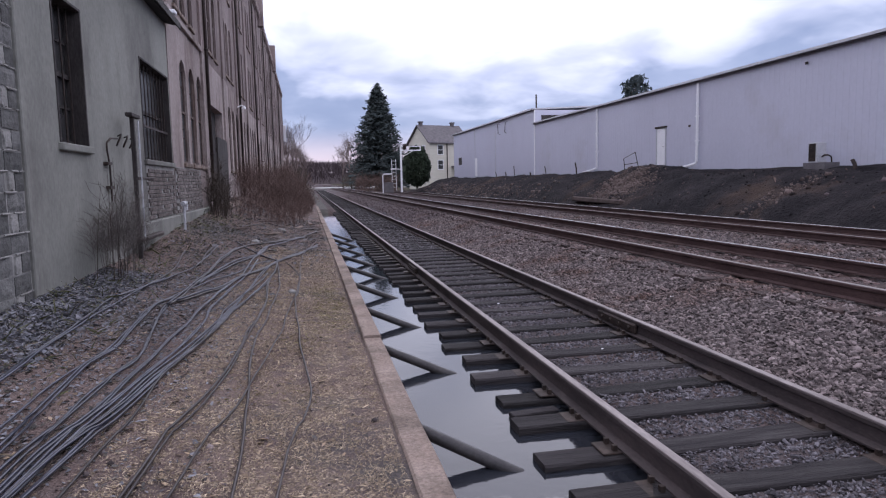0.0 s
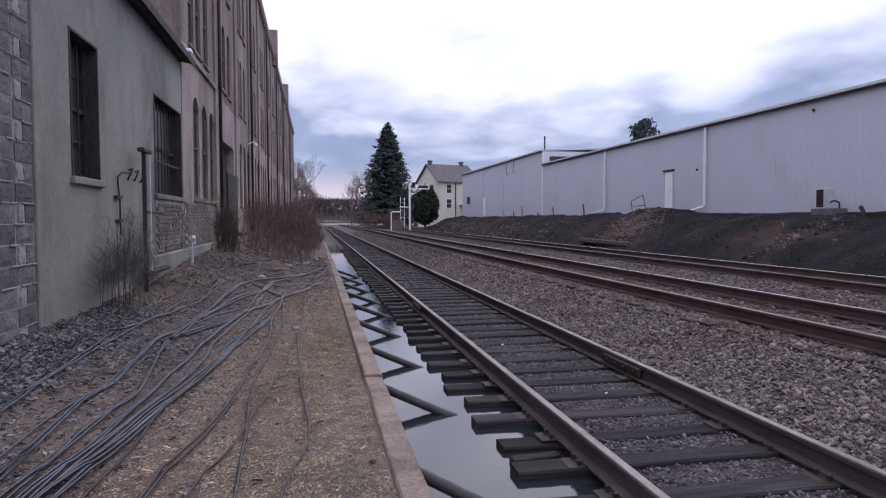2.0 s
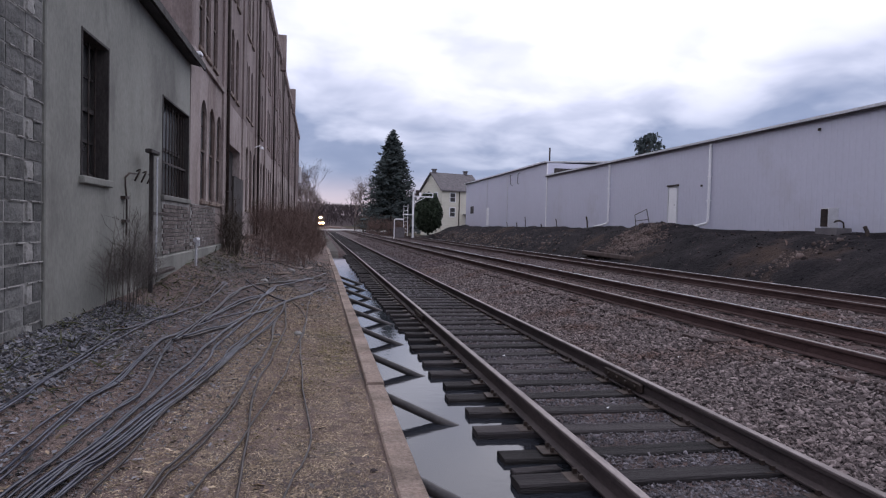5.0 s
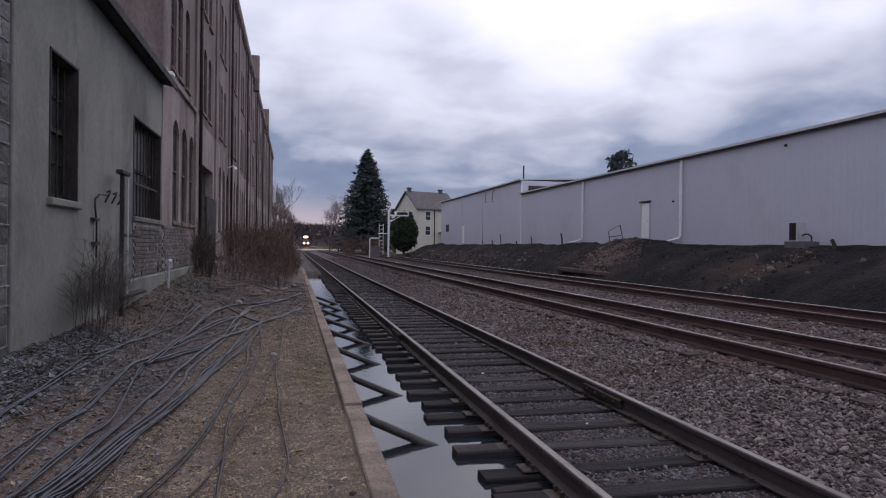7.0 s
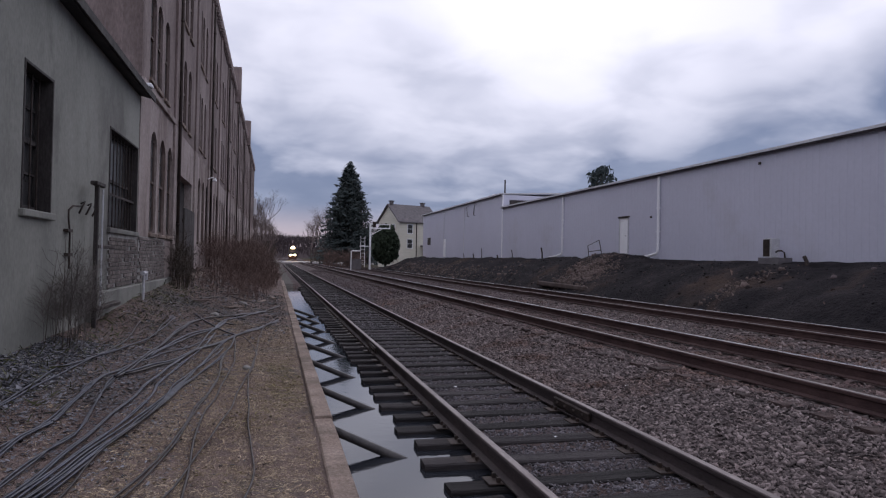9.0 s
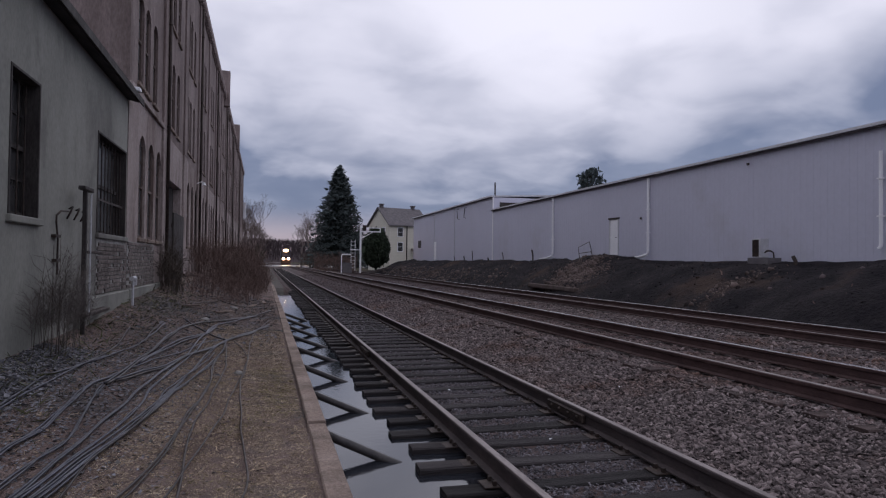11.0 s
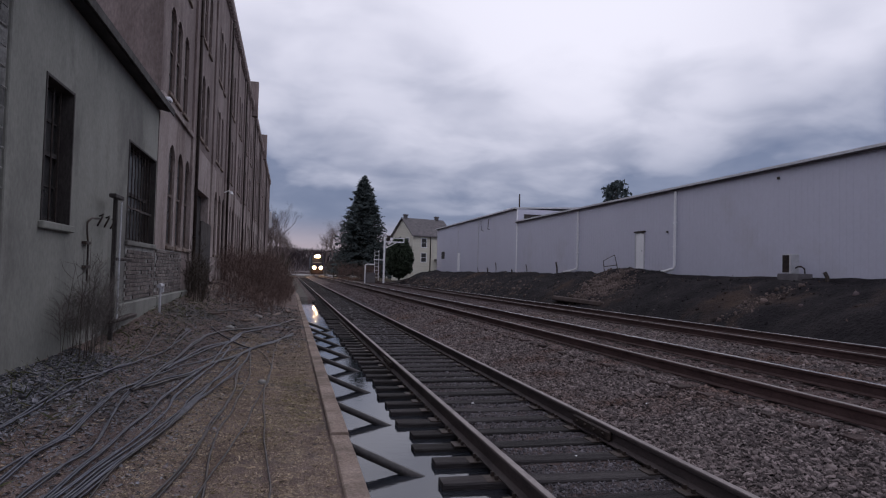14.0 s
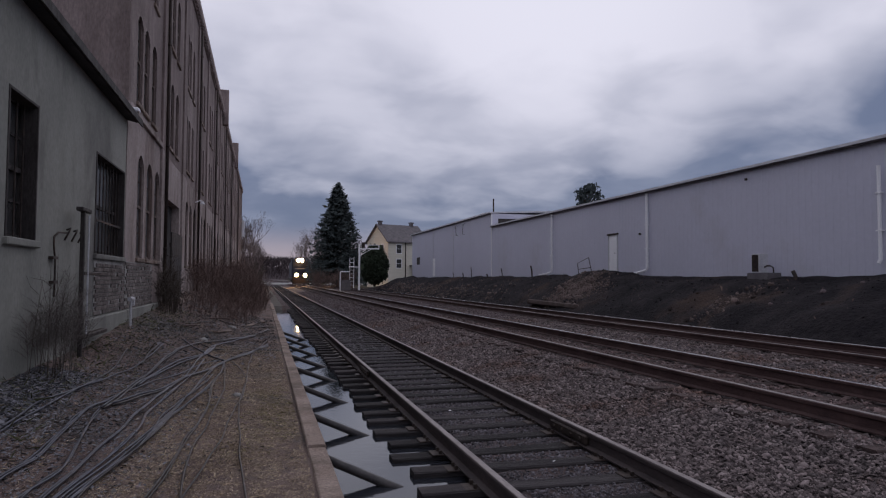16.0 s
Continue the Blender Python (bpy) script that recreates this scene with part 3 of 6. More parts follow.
def lining(win, w, h):
    """Dark lining added over the opening's sides and head to darken the reveals."""
    for a, b in ((0.0, 0.035), (w - 0.035, w)):
        part("jamb", Geo().box(-0.158, 0.012, a + 0.001, b - 0.001, 0.0, h - 0.001, bev=0.004), M_WOODSHADE, win)
    part("head_board", Geo().box(-0.158, 0.010, 0.036, w - 0.036, h - 0.036, h - 0.002, bev=0.004), M_WOODSHADE, win)


def build_annex():
    root = thing("annex_building", "low grey-green stucco annex with boarded windows and dark eave", "building")
    holes = [(8.40, 9.43, 2.07, 3.78), (12.46, 14.86, 2.02, 3.77)]
    pierced(root, "wall", WX, 0.3, ANNEX0, ANNEX1, 0.2, EAVE, holes, M_STUCCO)
    part("end_wall", Geo().box(-9, WX - 0.302, 5.2, 5.5, 0.0, EAVE), M_STUCCO, root)
    # eave: sloping roof slab with a dark soffit and fascia
    g = Geo()
    g.along([(-6.5, 1.5), (0.19, -0.02), (0.21, 0.02), (0.21, 0.10), (0.16, 0.13), (-6.5, 1.65)], [(WX, 4.9, EAVE), (WX, 15.02, EAVE)])
    roof = part("roof", g, M_ROOF, root, "dark tarred roof with deep eave")
    part("fascia", Geo().box(WX + 0.21, WX + 0.235, 4.9, 15.4, EAVE - 0.02, EAVE + 0.12, bev=0.004), M_WOODSHADE, roof)
    part("flashing", Geo().box(WX + 0.02, WX + 0.2, 15.08, 15.3, EAVE + 0.24, EAVE + 0.33, bev=0.02), M_WHITE, roof, "scrap of white flashing")
    # barred near window
    rod1, rod2 = Geo().tube([(0, 0, 0), (0, 0, 1.71)], 0.011, 6).mesh("iron_bar", M_IRON), Geo().tube([(0, 0, 0), (0, 0, 1.75)], 0.012, 6).mesh("iron_bar", M_IRON)
    w1 = put_window(root, window_parts(1.03, 1.71, 0, 1, 1, M_WOODSHADE, M_STUCCO, 0.16), 8.40, 2.07)
    for i in range(4):
        part("iron_bar", rod1, M_IRON, w1, m=pose(-0.12, 0.14 + 0.25 * i, 0))
    lining(w1, 1.03, 1.71)
    for z in (0.45, 1.25):
        part("glazing_bar", Geo().box(-0.193, -0.17, 0.06, 0.97, z, z + 0.03), M_WOODSHADE, w1)
    w2 = put_window(root, window_parts(2.40, 1.75, 0, 1, 1, M_WOODSHADE, M_STUCCO, 0.16), 12.46, 2.02)
    for i in range(9):
        part("iron_bar", rod2, M_IRON, w2, m=pose(-0.08, 0.15 + 0.262 * i, 0))
    lining(w2, 2.40, 1.75)
    part("cross_bar", Geo().box(-0.067, -0.045, 0, 2.4, 0.58, 0.62), M_IRON, w2)
    # conduit with hooked ends on the wall
    g = Geo()
    g.tube([(WX + 0.04, 10.16, 1.35), (WX + 0.04, 10.16, 1.85), (WX + 0.04, 10.08, 2.05), (WX + 0.04, 10.08, 2.16), (WX + 0.06, 10.2, 2.23), (WX + 0.1, 10.42, 2.24)], 0.013, 6)
    for i in range(3):
        y = 10.55 + 0.36 * i
        g.tube([(WX + 0.02, y + 0.2, 2.30), (WX + 0.09, y + 0.12, 2.32), (WX + 0.10, y, 2.26), (WX + 0.05, y - 0.02, 2.14)], 0.013, 6)
    part("conduit", g, M_IRON, root, "bent black conduit with hooked ends", smooth=True)
    part("conduit_clip", Geo().box(WX, WX + 0.06, 10.0, 10.22, 1.86, 1.90), M_IRON, root)
    part("conduit_clip", Geo().box(WX, WX + 0.06, 10.05, 10.25, 1.53, 1.57), M_IRON, root)
    return root


build_annex()


def build_block_wall():
    root = thing("block_pier", "rough grey concrete block pier with pale mortar joints", "wall", (WX, 0, 0))
    part("mortar", Geo().box(-0.35, -0.004, 4.9, ANNEX0 - 0.004, 0.1, EAVE + 0.1), M_MORTAR, root, "pale mortar bed")
    rng = random.Random(8)
    meshes = []
    for i in range(6):
        g = Geo()
        r2 = random.Random(40 + i)
        bm = bmesh.new()
        for a in range(5):
            for b in range(4):
                edge = a in (0, 4) or b in (0, 3)
                bm.verts.new(((0.0 if edge else r2.uniform(0.004, 0.018)), -0.186 + 0.372 * a / 4, 0.0 + 0.177 * b / 3))
        bm.verts.ensure_lookup_table()
        for a in range(4):
            for b in range(3):
                q = [bm.verts[a * 4 + b], bm.verts[(a + 1) * 4 + b], bm.verts[(a + 1) * 4 + b + 1], bm.verts[a * 4 + b + 1]]
                bm.faces.new(q)
        me = bpy.data.meshes.new("block")
        ext = bmesh.ops.extrude_face_region(bm, geom=[e for e in bm.edges if e.is_boundary])
        for v in [e for e in ext["geom"] if isinstance(e, bmesh.types.BMVert)]:
            v.co.x = -0.02
        bm.to_mesh(me)
        bm.free()
        me.materials.append(M_BLOCK)
        meshes.append(me)
    seg = Geo()
    for c in range(24):
        z, lead = 0.165 + 0.1955 * c, 7.10
        if c % 2:
            # half block at the corner, then a wide joint packed with mortar
            part("block", meshes[rng.randrange(6)], M_BLOCK, root, m=pose(0.004, 7.205, z) @ Matrix.Diagonal((1, 0.5, 1, 1)))
            r2, lead = random.Random(70 + c), 6.70
            ring = []
            for i in range(16):
                q = 2 * pi * i / 16
                ring.append((0.014, (0.085 if c % 4 == 1 else 0.06) * max(-1, min(1, 1.35 * cos(q))) * r2.uniform(0.7, 1.1), 0.088 * max(-1, min(1, 1.35 * sin(q))) * r2.uniform(0.75, 1.05)))
            n = len(ring)
            g = Geo().add([(0.024, 0, 0)] + ring + [(-0.006, 1.08 * e[1], 1.08 * e[2]) for e in ring], [(0, 1 + i, 1 + (i + 1) % n) for i in range(n)] + [(1 + i, 1 + n + i, 1 + n + (i + 1) % n, 1 + (i + 1) % n) for i in range(n)])
            part("mortar_fill", g, M_MORTAR, root, "pale smeared mortar", m=pose(0, 7.0, z + 0.09))
        for i in range(5):
            part("block", meshes[rng.randrange(6)], M_BLOCK, root, m=pose(rng.uniform(-0.004, 0.010), lead - 0.4 * i, z + rng.uniform(-0.005, 0.005), rng.uniform(-1, 1)))
        # squeezed-out bed joint, a rough pale ridge
        r3 = random.Random(300 + c)
        y = 5.0
        while y < 7.28:
            e = min(7.30, y + r3.uniform(0.08, 0.3))
            if r3.random() < 0.62:
                seg.tube([(0.012, y, z - 0.009), (0.02, (y + e) / 2, z - 0.010 + r3.uniform(-0.004, 0.006)), (0.012, e, z - 0.009)], r3.uniform(0.006, 0.011), 5)
            y = e + r3.uniform(0.0, 0.12)
    part("bed_joints", seg, M_MORTAR, root)["kind"] = "stuff"
    part("corner_strip", Geo().box(-0.3, 0.03, ANNEX0 - 0.10, ANNEX0 - 0.003, 0.1, EAVE, bev=0.012), M_STUCCO, root)


build_block_wall()

# ---------- brick mill ----------
MILL0, MILL1, PARAPET = 15.05, 88.0, 12.75
BAY0, BAY = 20.02, 4.86


def build_mill():
    root = thing("mill_building", "long three-storey derelict brick mill with many dark windows", "building")
    bays = [(MILL0, BAY0)] + [(BAY0 + BAY * i, BAY0 + BAY * (i + 1)) for i in range(14)]
    low, high = [], []
    offs = [(1.25, 2.47, 3.68)] + [(1.05, 2.43, 3.88)] * 14
    tops = [(0.88, 1.80, 2.92)] + [(0.60, 1.47, 2.64)] * 14
    W, V = 0.84, 0.70
    doors = {1: (21.25, 24.05), 5: (41.2, 42.6), 9: (60.6, 62.0)}
    spots1, spots2 = [], []
    for i, (a, b) in enumerate(bays):
        for j, o in enumerate(offs[i]):
            if i in doors:
                if i != 1 and j == 2:
                    spots1.append((a + o, 2.06))
            else:
                spots1.append((a + o, 2.06))
        for o in tops[i]:
            spots2 += [(a + o, 5.52), (a + o, 8.56)]
        if i in doors:
            low.append((doors[i][0], doors[i][1], 1.0, 3.95))
    low += [(y, y + W, z, z + 2.38) for y, z in spots1]
    high = [(y, y + V, z, z + 2.02) for y, z in spots2]
    pierced(root, "ground_floor_wall", WX, 0.4, MILL0, MILL1, 0.1, 5.18, low, M_PINK, "faded pink painted masonry")
    pierced(root, "upper_wall", WX, 0.4, MILL0, MILL1, 5.182, PARAPET - 0.55, high, M_BRICK, "weathered red-brown brick")
    part("end_wall", Geo().box(-16, WX - 0.402, MILL0, MILL0 + 0.4, 0.1, PARAPET), M_BRICK, root)
    part("far_wall", Geo().box(-16, WX - 0.402, MILL1 - 0.4, MILL1, 0.1, PARAPET), M_BRICK, root)
    part("back_wall", Geo().box(-16.4, -16.002, MILL0, MILL1, 0.1, PARAPET), M_BRICK, root)
    part("floor_slab", Geo().box(-15.9, WX - 0.404, MILL0 + 0.42, MILL1 - 0.42, 5.0, 5.15), M_WOODSHADE, root)
    part("roof", Geo().box(-16, WX - 0.402, MILL0 + 0.402, MILL1 - 0.402, PARAPET - 0.4, PARAPET - 0.15), M_ROOF, root)
    part("belt_course", Geo().box(WX - 0.002, WX + 0.07, MILL0 - 0.03, BAY0 - 0.3, 5.17, 5.30, bev=0.01), M_PINK, root)
    # corbelled cornice with a row of dentils
    g = Geo().box(WX - 0.4, WX + 0.05, MILL0, MILL1, PARAPET - 0.549, PARAPET - 0.3).box(WX - 0.4, WX + 0.16, MILL0 - 0.05, MILL1 + 0.05, PARAPET - 0.298, PARAPET)
    cor = part("cornice", g, M_BRICK, root)
    me = Geo().box(0, 0.10, 0, 0.2, 0, 0.198).mesh("dentil", M_BRICK)
    y = MILL0 + 0.1
    while y < MILL1 - 0.2:
        part("dentil", me, M_BRICK, cor, m=pose(WX + 0.05, y, PARAPET - 0.5))
        y += 0.42
    kit1 = window_parts(W, 2.38, 0.30, 4, 2)
    kit2 = window_parts(V, 2.02, 0.20, 4, 2)
    for y, z in spots1:
        put_window(root, kit1, y, z)
    arch2 = kit2[0].copy()
    arch2.materials[0] = M_BRICK
    kit2 = (arch2, *kit2[1:])
    for y, z in spots2:
        put_window(root, kit2, y, z)
    # piers between the bays, with rain pipes
    for i in range(15):
        y = BAY0 + BAY * i
        if i == 14:
            y = MILL1 - 0.5
        part("pier_foot", Geo().box(WX - 0.001, WX + 0.06, y - 0.42, y + 0.40, 0.2, 5.18, bev=0.008), M_PINK, root)
        part("pier", Geo().box(WX - 0.001, WX + 0.06, y - 0.42, y + 0.40, 5.183, PARAPET - 0.56, bev=0.008), M_BRICK, root)
        if i in (0, 2, 4, 6, 8, 11):
            g = Geo().tube([(WX + 0.11, y + 0.12, 0.7), (WX + 0.11, y + 0.12, PARAPET - 0.6)], 0.045, 8)
            for z in (2.4, 5.3, 8.2, 11.0):
                g.tube([(WX + 0.11, y + 0.12, z), (WX + 0.11, y + 0.12, z + 0.06)], 0.058, 8)
            part("rain_pipe", g, M_IRON, root, "rusted iron rain pipe", smooth=True)
    # doors
    for i, (a, b) in doors.items():
        # the open loading doorway's inner shade is a dark recessed slab
        d = part("door", Geo().box(WX - 0.3, WX - 0.24, a, b, 1.0, 3.95), M_WOODSHADE, root, "dark slab for the shaded inside of the open loading doorway" if i == 1 else "dark plank door")
        if i == 1:
            leaf = part("door_leaf", Geo().box(WX + 0.165, WX + 0.19, 20.56, 22.98, 1.3, 1.42, bev=0.004).box(WX + 0.165, WX + 0.19, 20.56, 22.98, 2.5, 2.62, bev=0.004), M_IRON, d, "heavy plank door leaf hung clear of the wall")
            for k in range(8):
                part("door_plank", Geo().box(WX + 0.19, WX + 0.235, 20.55 + 0.305 * k, 20.85 + 0.305 * k, 1.005, 2.93 + 0.012 * (k % 3), bev=0.006), M_WOODSHADE, leaf)
            part("step", Geo().box(WX - 0.24, WX + 0.5, 20.5, b + 0.1, 0.86, 1.0, bev=0.02), M_CURB, d)
    # fire walls that stand proud of the front and the roof
    for y, top in ((46.5, 14.2), (64.5, 14.15), (28.0, 12.9)):
        if top > 13:
            part("fire_wall", Geo().box(-15, WX + 0.36, y, y + 0.5, PARAPET - 0.9, top, bev=0.02), M_BRICK, root)
    part("lantern", Geo().tube([(WX + 0.02, 29.2, 4.72), (WX + 0.2, 29.2, 4.8), (WX + 0.3, 29.2, 4.76)], 0.025, 6).tube([(WX + 0.3, 29.2, 4.78), (WX + 0.3, 29.2, 4.66)], 0.04, 8, 0.10), M_WHITE, root, "white wall lamp on a bent arm")
    part("far_sign", Geo().box(WX + 0.08, WX + 0.42, 87.2, 87.4, 6.8, 8.8, bev=0.03), M_WHITE, root, "pale upright board at the corner")
    return root


mill = build_mill()


# ---------- metal warehouse ----------
HX, HZ = 19.05, 1.55


def ribbed(g, x, y0, y1, z0, z1, pitch=0.305, deep=0.006):
    """Vertical ribbed cladding facing -x."""
    y, vs = y0, []
    while y < y1 - 1e-6:
        for dy, dx in ((0, 0), (0.235, 0), (0.25, -deep), (0.29, -deep)):
            if y + dy <= y1:
                vs.append((x + dx, y + dy))
        y += pitch
    vs.append((x, y1))
    k = len(vs)
    g.add([(a, b, z0) for a, b in vs] + [(a, b, z1) for a, b in vs], [(i + 1, i, k + i, k + i + 1) for i in range(k - 1)])


def build_warehouse():
    root = thing("warehouse", "long lavender-grey metal warehouse with white downpipes", "building")
    y0, y1, y2 = -30.0, 54.5, 86.3
    g = Geo()
    ribbed(g, HX, y0, 33.33, HZ, 6.12)
    ribbed(g, HX, 34.22, y1, HZ, 6.12)
    ribbed(g, HX, 33.33, 34.22, 4.12, 6.12)
    part("front_cladding", g, M_METAL, root)
    g = Geo()
    ribbed(g, HX, y1, y2, HZ, 7.30)
    part("tall_cladding", g, M_METAL, root)
    part("core", Geo().box(HX + 0.05, 58, y0, y1, HZ, 6.1).box(HX + 0.05, 58, y1 + 0.02, y2, HZ, 7.28), M_METAL, root)
    part("plinth", Geo().box(HX - 0.05, HX + 0.04, y0, y2, 0.9, HZ + 0.02), M_CURB, root)
    # low pitched roofs with a pale lit edge
    g = Geo()
    g.add([(HX - 0.25, y0, 6.12), (HX - 0.25, y1 + 0.01, 6.12), (40, y1 + 0.01, 7.1), (40, y0, 7.1), (HX - 0.25, y0, 6.22), (HX - 0.25, y1 + 0.01, 6.22), (40, y1 + 0.01, 7.2), (40, y0, 7.2)], [(0, 1, 2, 3), (7, 6, 5, 4), (0, 4, 5, 1), (1, 5, 6, 2), (3, 2, 6, 7), (0, 3, 7, 4)])
    part("low_roof", g, M_GUTTER, root)
    g = Geo()
    g.add([(HX - 0.25, y1 + 0.02, 7.3), (HX - 0.25, y2 + 0.2, 7.3), (40, y2 + 0.2, 8.2), (40, y1 + 0.02, 8.2), (HX - 0.25, y1 + 0.02, 7.42), (HX - 0.25, y2 + 0.2, 7.42), (40, y2 + 0.2, 8.32), (40, y1 + 0.02, 8.32)], [(0, 1, 2, 3), (7, 6, 5, 4), (0, 4, 5, 1), (1, 5, 6, 2), (3, 2, 6, 7), (0, 3, 7, 4)])
    part("high_roof", g, M_GUTTER, root)
    gp = [(-0.12, 0.05), (0.0, 0.05), (0.0, 0.12), (-0.02, 0.12), (-0.03, 0.07), (-0.10, 0.07), (-0.12, 0.12), (-0.14, 0.12)]
    part("gutter", Geo().along(gp, [(HX - 0.05, y0, 6.02), (HX - 0.05, y1, 6.02)]), M_SHINGLE, root, "dark gutter under the roof edge")
    part("gutter", Geo().along(gp, [(HX - 0.05, y1 + 0.03, 7.2), (HX - 0.05, y2, 7.2)]), M_SHINGLE, root, "dark gutter under the roof edge")
    # clerestory band with louvres in the tall part's end, its shadow painted as a dark strip
    part("louvre", Geo().box(HX + 0.6, HX + 6.0, y1 - 0.03, y1 + 0.018, 6.42, 6.85), M_WOODSHADE, root, "dark strip for the shaded clerestory louvres")
    for y, top, r in ((30.17, 6.02, 0.07), (41.83, 6.02, 0.07), (16.84, 5.3, 0.06)):
        foot = 1.98 if y > 20 else 2.05
        g = Geo()
        run = [(HX - 0.12, y, top), (HX - 0.12, y, foot + 0.25), (HX - 0.16, y + 0.04, foot + 0.13)]
        if y > 20:
            run += [(HX - 0.32, y + 0.55, foot), (HX - 0.5, y + 1.35, foot - 0.1)]
        g.tube(run, r, 8)
        for z in (3.2, 4.4):
            g.box(HX - 0.2, HX - 0.03, y - 0.09, y + 0.09, z, z + 0.04)
        part("downpipe", g, M_WHITE, root, "white downpipe with a kicked-out foot", smooth=False)
    part("corner_trim", Geo().box(HX - 0.05, HX + 0.03, y1 - 0.06, y1 + 0.1, HZ, 7.25), M_WHITE, root)
    for y in (66.5, 75.0):
        part("panel_seam", Geo().box(HX - 0.045, HX - 0.002, y, y + 0.07, HZ, 7.2), M_GUTTER, root)
    d = part("door", Geo().box(HX - 0.02, HX + 0.03, 33.34, 34.21, 2.1, 4.11, bev=0.008), M_WHITE, root, "plain white steel door")
    part("door_frame", Geo().box(HX - 0.05, HX + 0.02, 33.26, 33.33, 2.1, 4.118).box(HX - 0.05, HX + 0.02, 34.22, 34.29, 2.1, 4.118), M_GUTTER, d)
    part("door_header", Geo().box(HX - 0.09, HX + 0.02, 33.2, 34.35, 4.12, 4.21, bev=0.008), M_IRON, d, "dark drip header over the door")
    part("door_handle", Geo().tube([(HX - 0.06, 33.45, 3.1), (HX - 0.06, 33.58, 3.1)], 0.015, 6), M_IRON, d)
    part("side_door", Geo().box(HX - 0.04, HX + 0.02, 74.1, 75.0, 1.9, 3.95, bev=0.008), M_WHITE, root, "white side door")
    part("small_window", Geo().box(HX - 0.045, HX + 0.02, 81.8, 83.4, 3.4, 4.3, bev=0.01), M_WOODSHADE, root, "small dark window")
    for y, a in ((62.3, 1), (65.0, -1)):
        g = Geo().tube([(HX - 0.02, y, 7.0), (HX - 0.22, y, 6.95), (HX - 0.22, y + 0.25 * a, 6.0), (HX - 0.02, y + 0.25 * a, 5.95)], 0.03, 6)
        part("bracket", g, M_WOODSHADE, root, "dark bent bracket near the roof edge")
    part("roof_vent", Geo().tube([(21.5, 66, 7.6), (21.5, 66, 8.05)], 0.25, 10, 0.2).tube([(21.5, 66, 8.05), (21.5, 66, 8.25)], 0.42, 10, 0.1), M_WHITE, root, "white roof ventilator")
    part("roof_vent", Geo().tube([(21.5, 63.4, 7.6), (21.5, 63.4, 8.0)], 0.2, 10, 0.2).box(21.1, 21.9, 63.0, 63.8, 8.0, 8.2), M_WHITE, root, "white roof ventilator")
    part("vent_pipe", Geo().tube([(21, 59.6, 7.5), (21, 59.6, 9.2)], 0.07, 6), M_IRON, root, "thin roof pipe")
    for y, z in ((22.9, 5.68), (30.9, 3.96)):
        part("wall_fixing", Geo().box(HX - 0.09, HX - 0.028, y, y + 0.12, z, z + 0.10, bev=0.01), M_IRON, root)
    return root


build_warehouse()


def build_cooler():
    root = thing("cooling_unit", "grey outdoor cooling unit on a slab beside the warehouse", "cooling unit", (HX - 0.65, 21.2, 1.86))
    root.scale = (0.78, 0.78, 0.9)
    part("slab", Geo().box(-0.35, 0.45, -0.45, 0.95, -0.25, 0.05, bev=0.02), M_SHINGLE, root)
    c = part("casing", Geo().box(-0.25, 0.25, 0.16, 0.72, 0.06, 0.86, bev=0.02), M_GUTTER, root)
    g = Geo()
    g.box(-0.262, -0.251, 0.26, 0.70, 0.10, 0.82)
    for i in range(8):
        g.box(-0.28, -0.264, 0.28, 0.68, 0.13 + 0.085 * i, 0.165 + 0.085 * i)
    part("grille", g, M_IRON, c, "dark louvred grille")
    g = Geo().tube([(-0.05, 0.08, 0.28), (-0.05, -0.05, 0.34), (-0.02, -0.26, 0.34), (0.06, -0.36, 0.26), (0.08, -0.37, 0.02)], 0.035, 8)
    part("hose", g, M_IRON, root, "bent lagged hose", smooth=True)


build_cooler()

# ---------- brick dado, plinth and fittings along the old walls ----------


def dado(parent, y0, y1, z0, z1, seed):
    bed = part("brick_dado", Geo().box(WX - 0.003, WX + 0.012, y0, y1, z0, z1), M_MORTAR, parent, "worn bare brickwork with pale joints")
    me = Geo().box(0, 0.022, 0.005, 0.207, 0.005, 0.068, bev=0.005).mesh("brick", M_GREYBRICK)
    rng, rows = random.Random(seed), int((z1 - z0) / 0.0745)
    for r in range(rows):
        y = y0 + (0.107 if r % 2 else 0.0)
        while y + 0.21 < y1:
            if rng.random() > 0.06:
                part("brick", me, M_GREYBRICK, bed, m=pose(WX + 0.012 + rng.uniform(-0.004, 0.004), y, z0 + r * 0.0745 + rng.uniform(-0.003, 0.003)))
            y += 0.214


annex = bpy.data.objects["annex_building"]
dado(annex, 12.45, 14.93, 0.97, 1.93, 3)
dado(mill, 15.08, 18.5, 0.97, 1.95, 4)
part("plinth", Geo().box(WX - 0.01, WX + 0.10, 11.2, 14.94, 0.3, 0.95, bev=0.02), M_STUCCO, annex, "rough concrete footing")
part("plinth", Geo().box(WX - 0.01, WX + 0.10, 15.06, 19.55, 0.3, 0.96, bev=0.02), M_STUCCO, mill, "rough concrete footing")

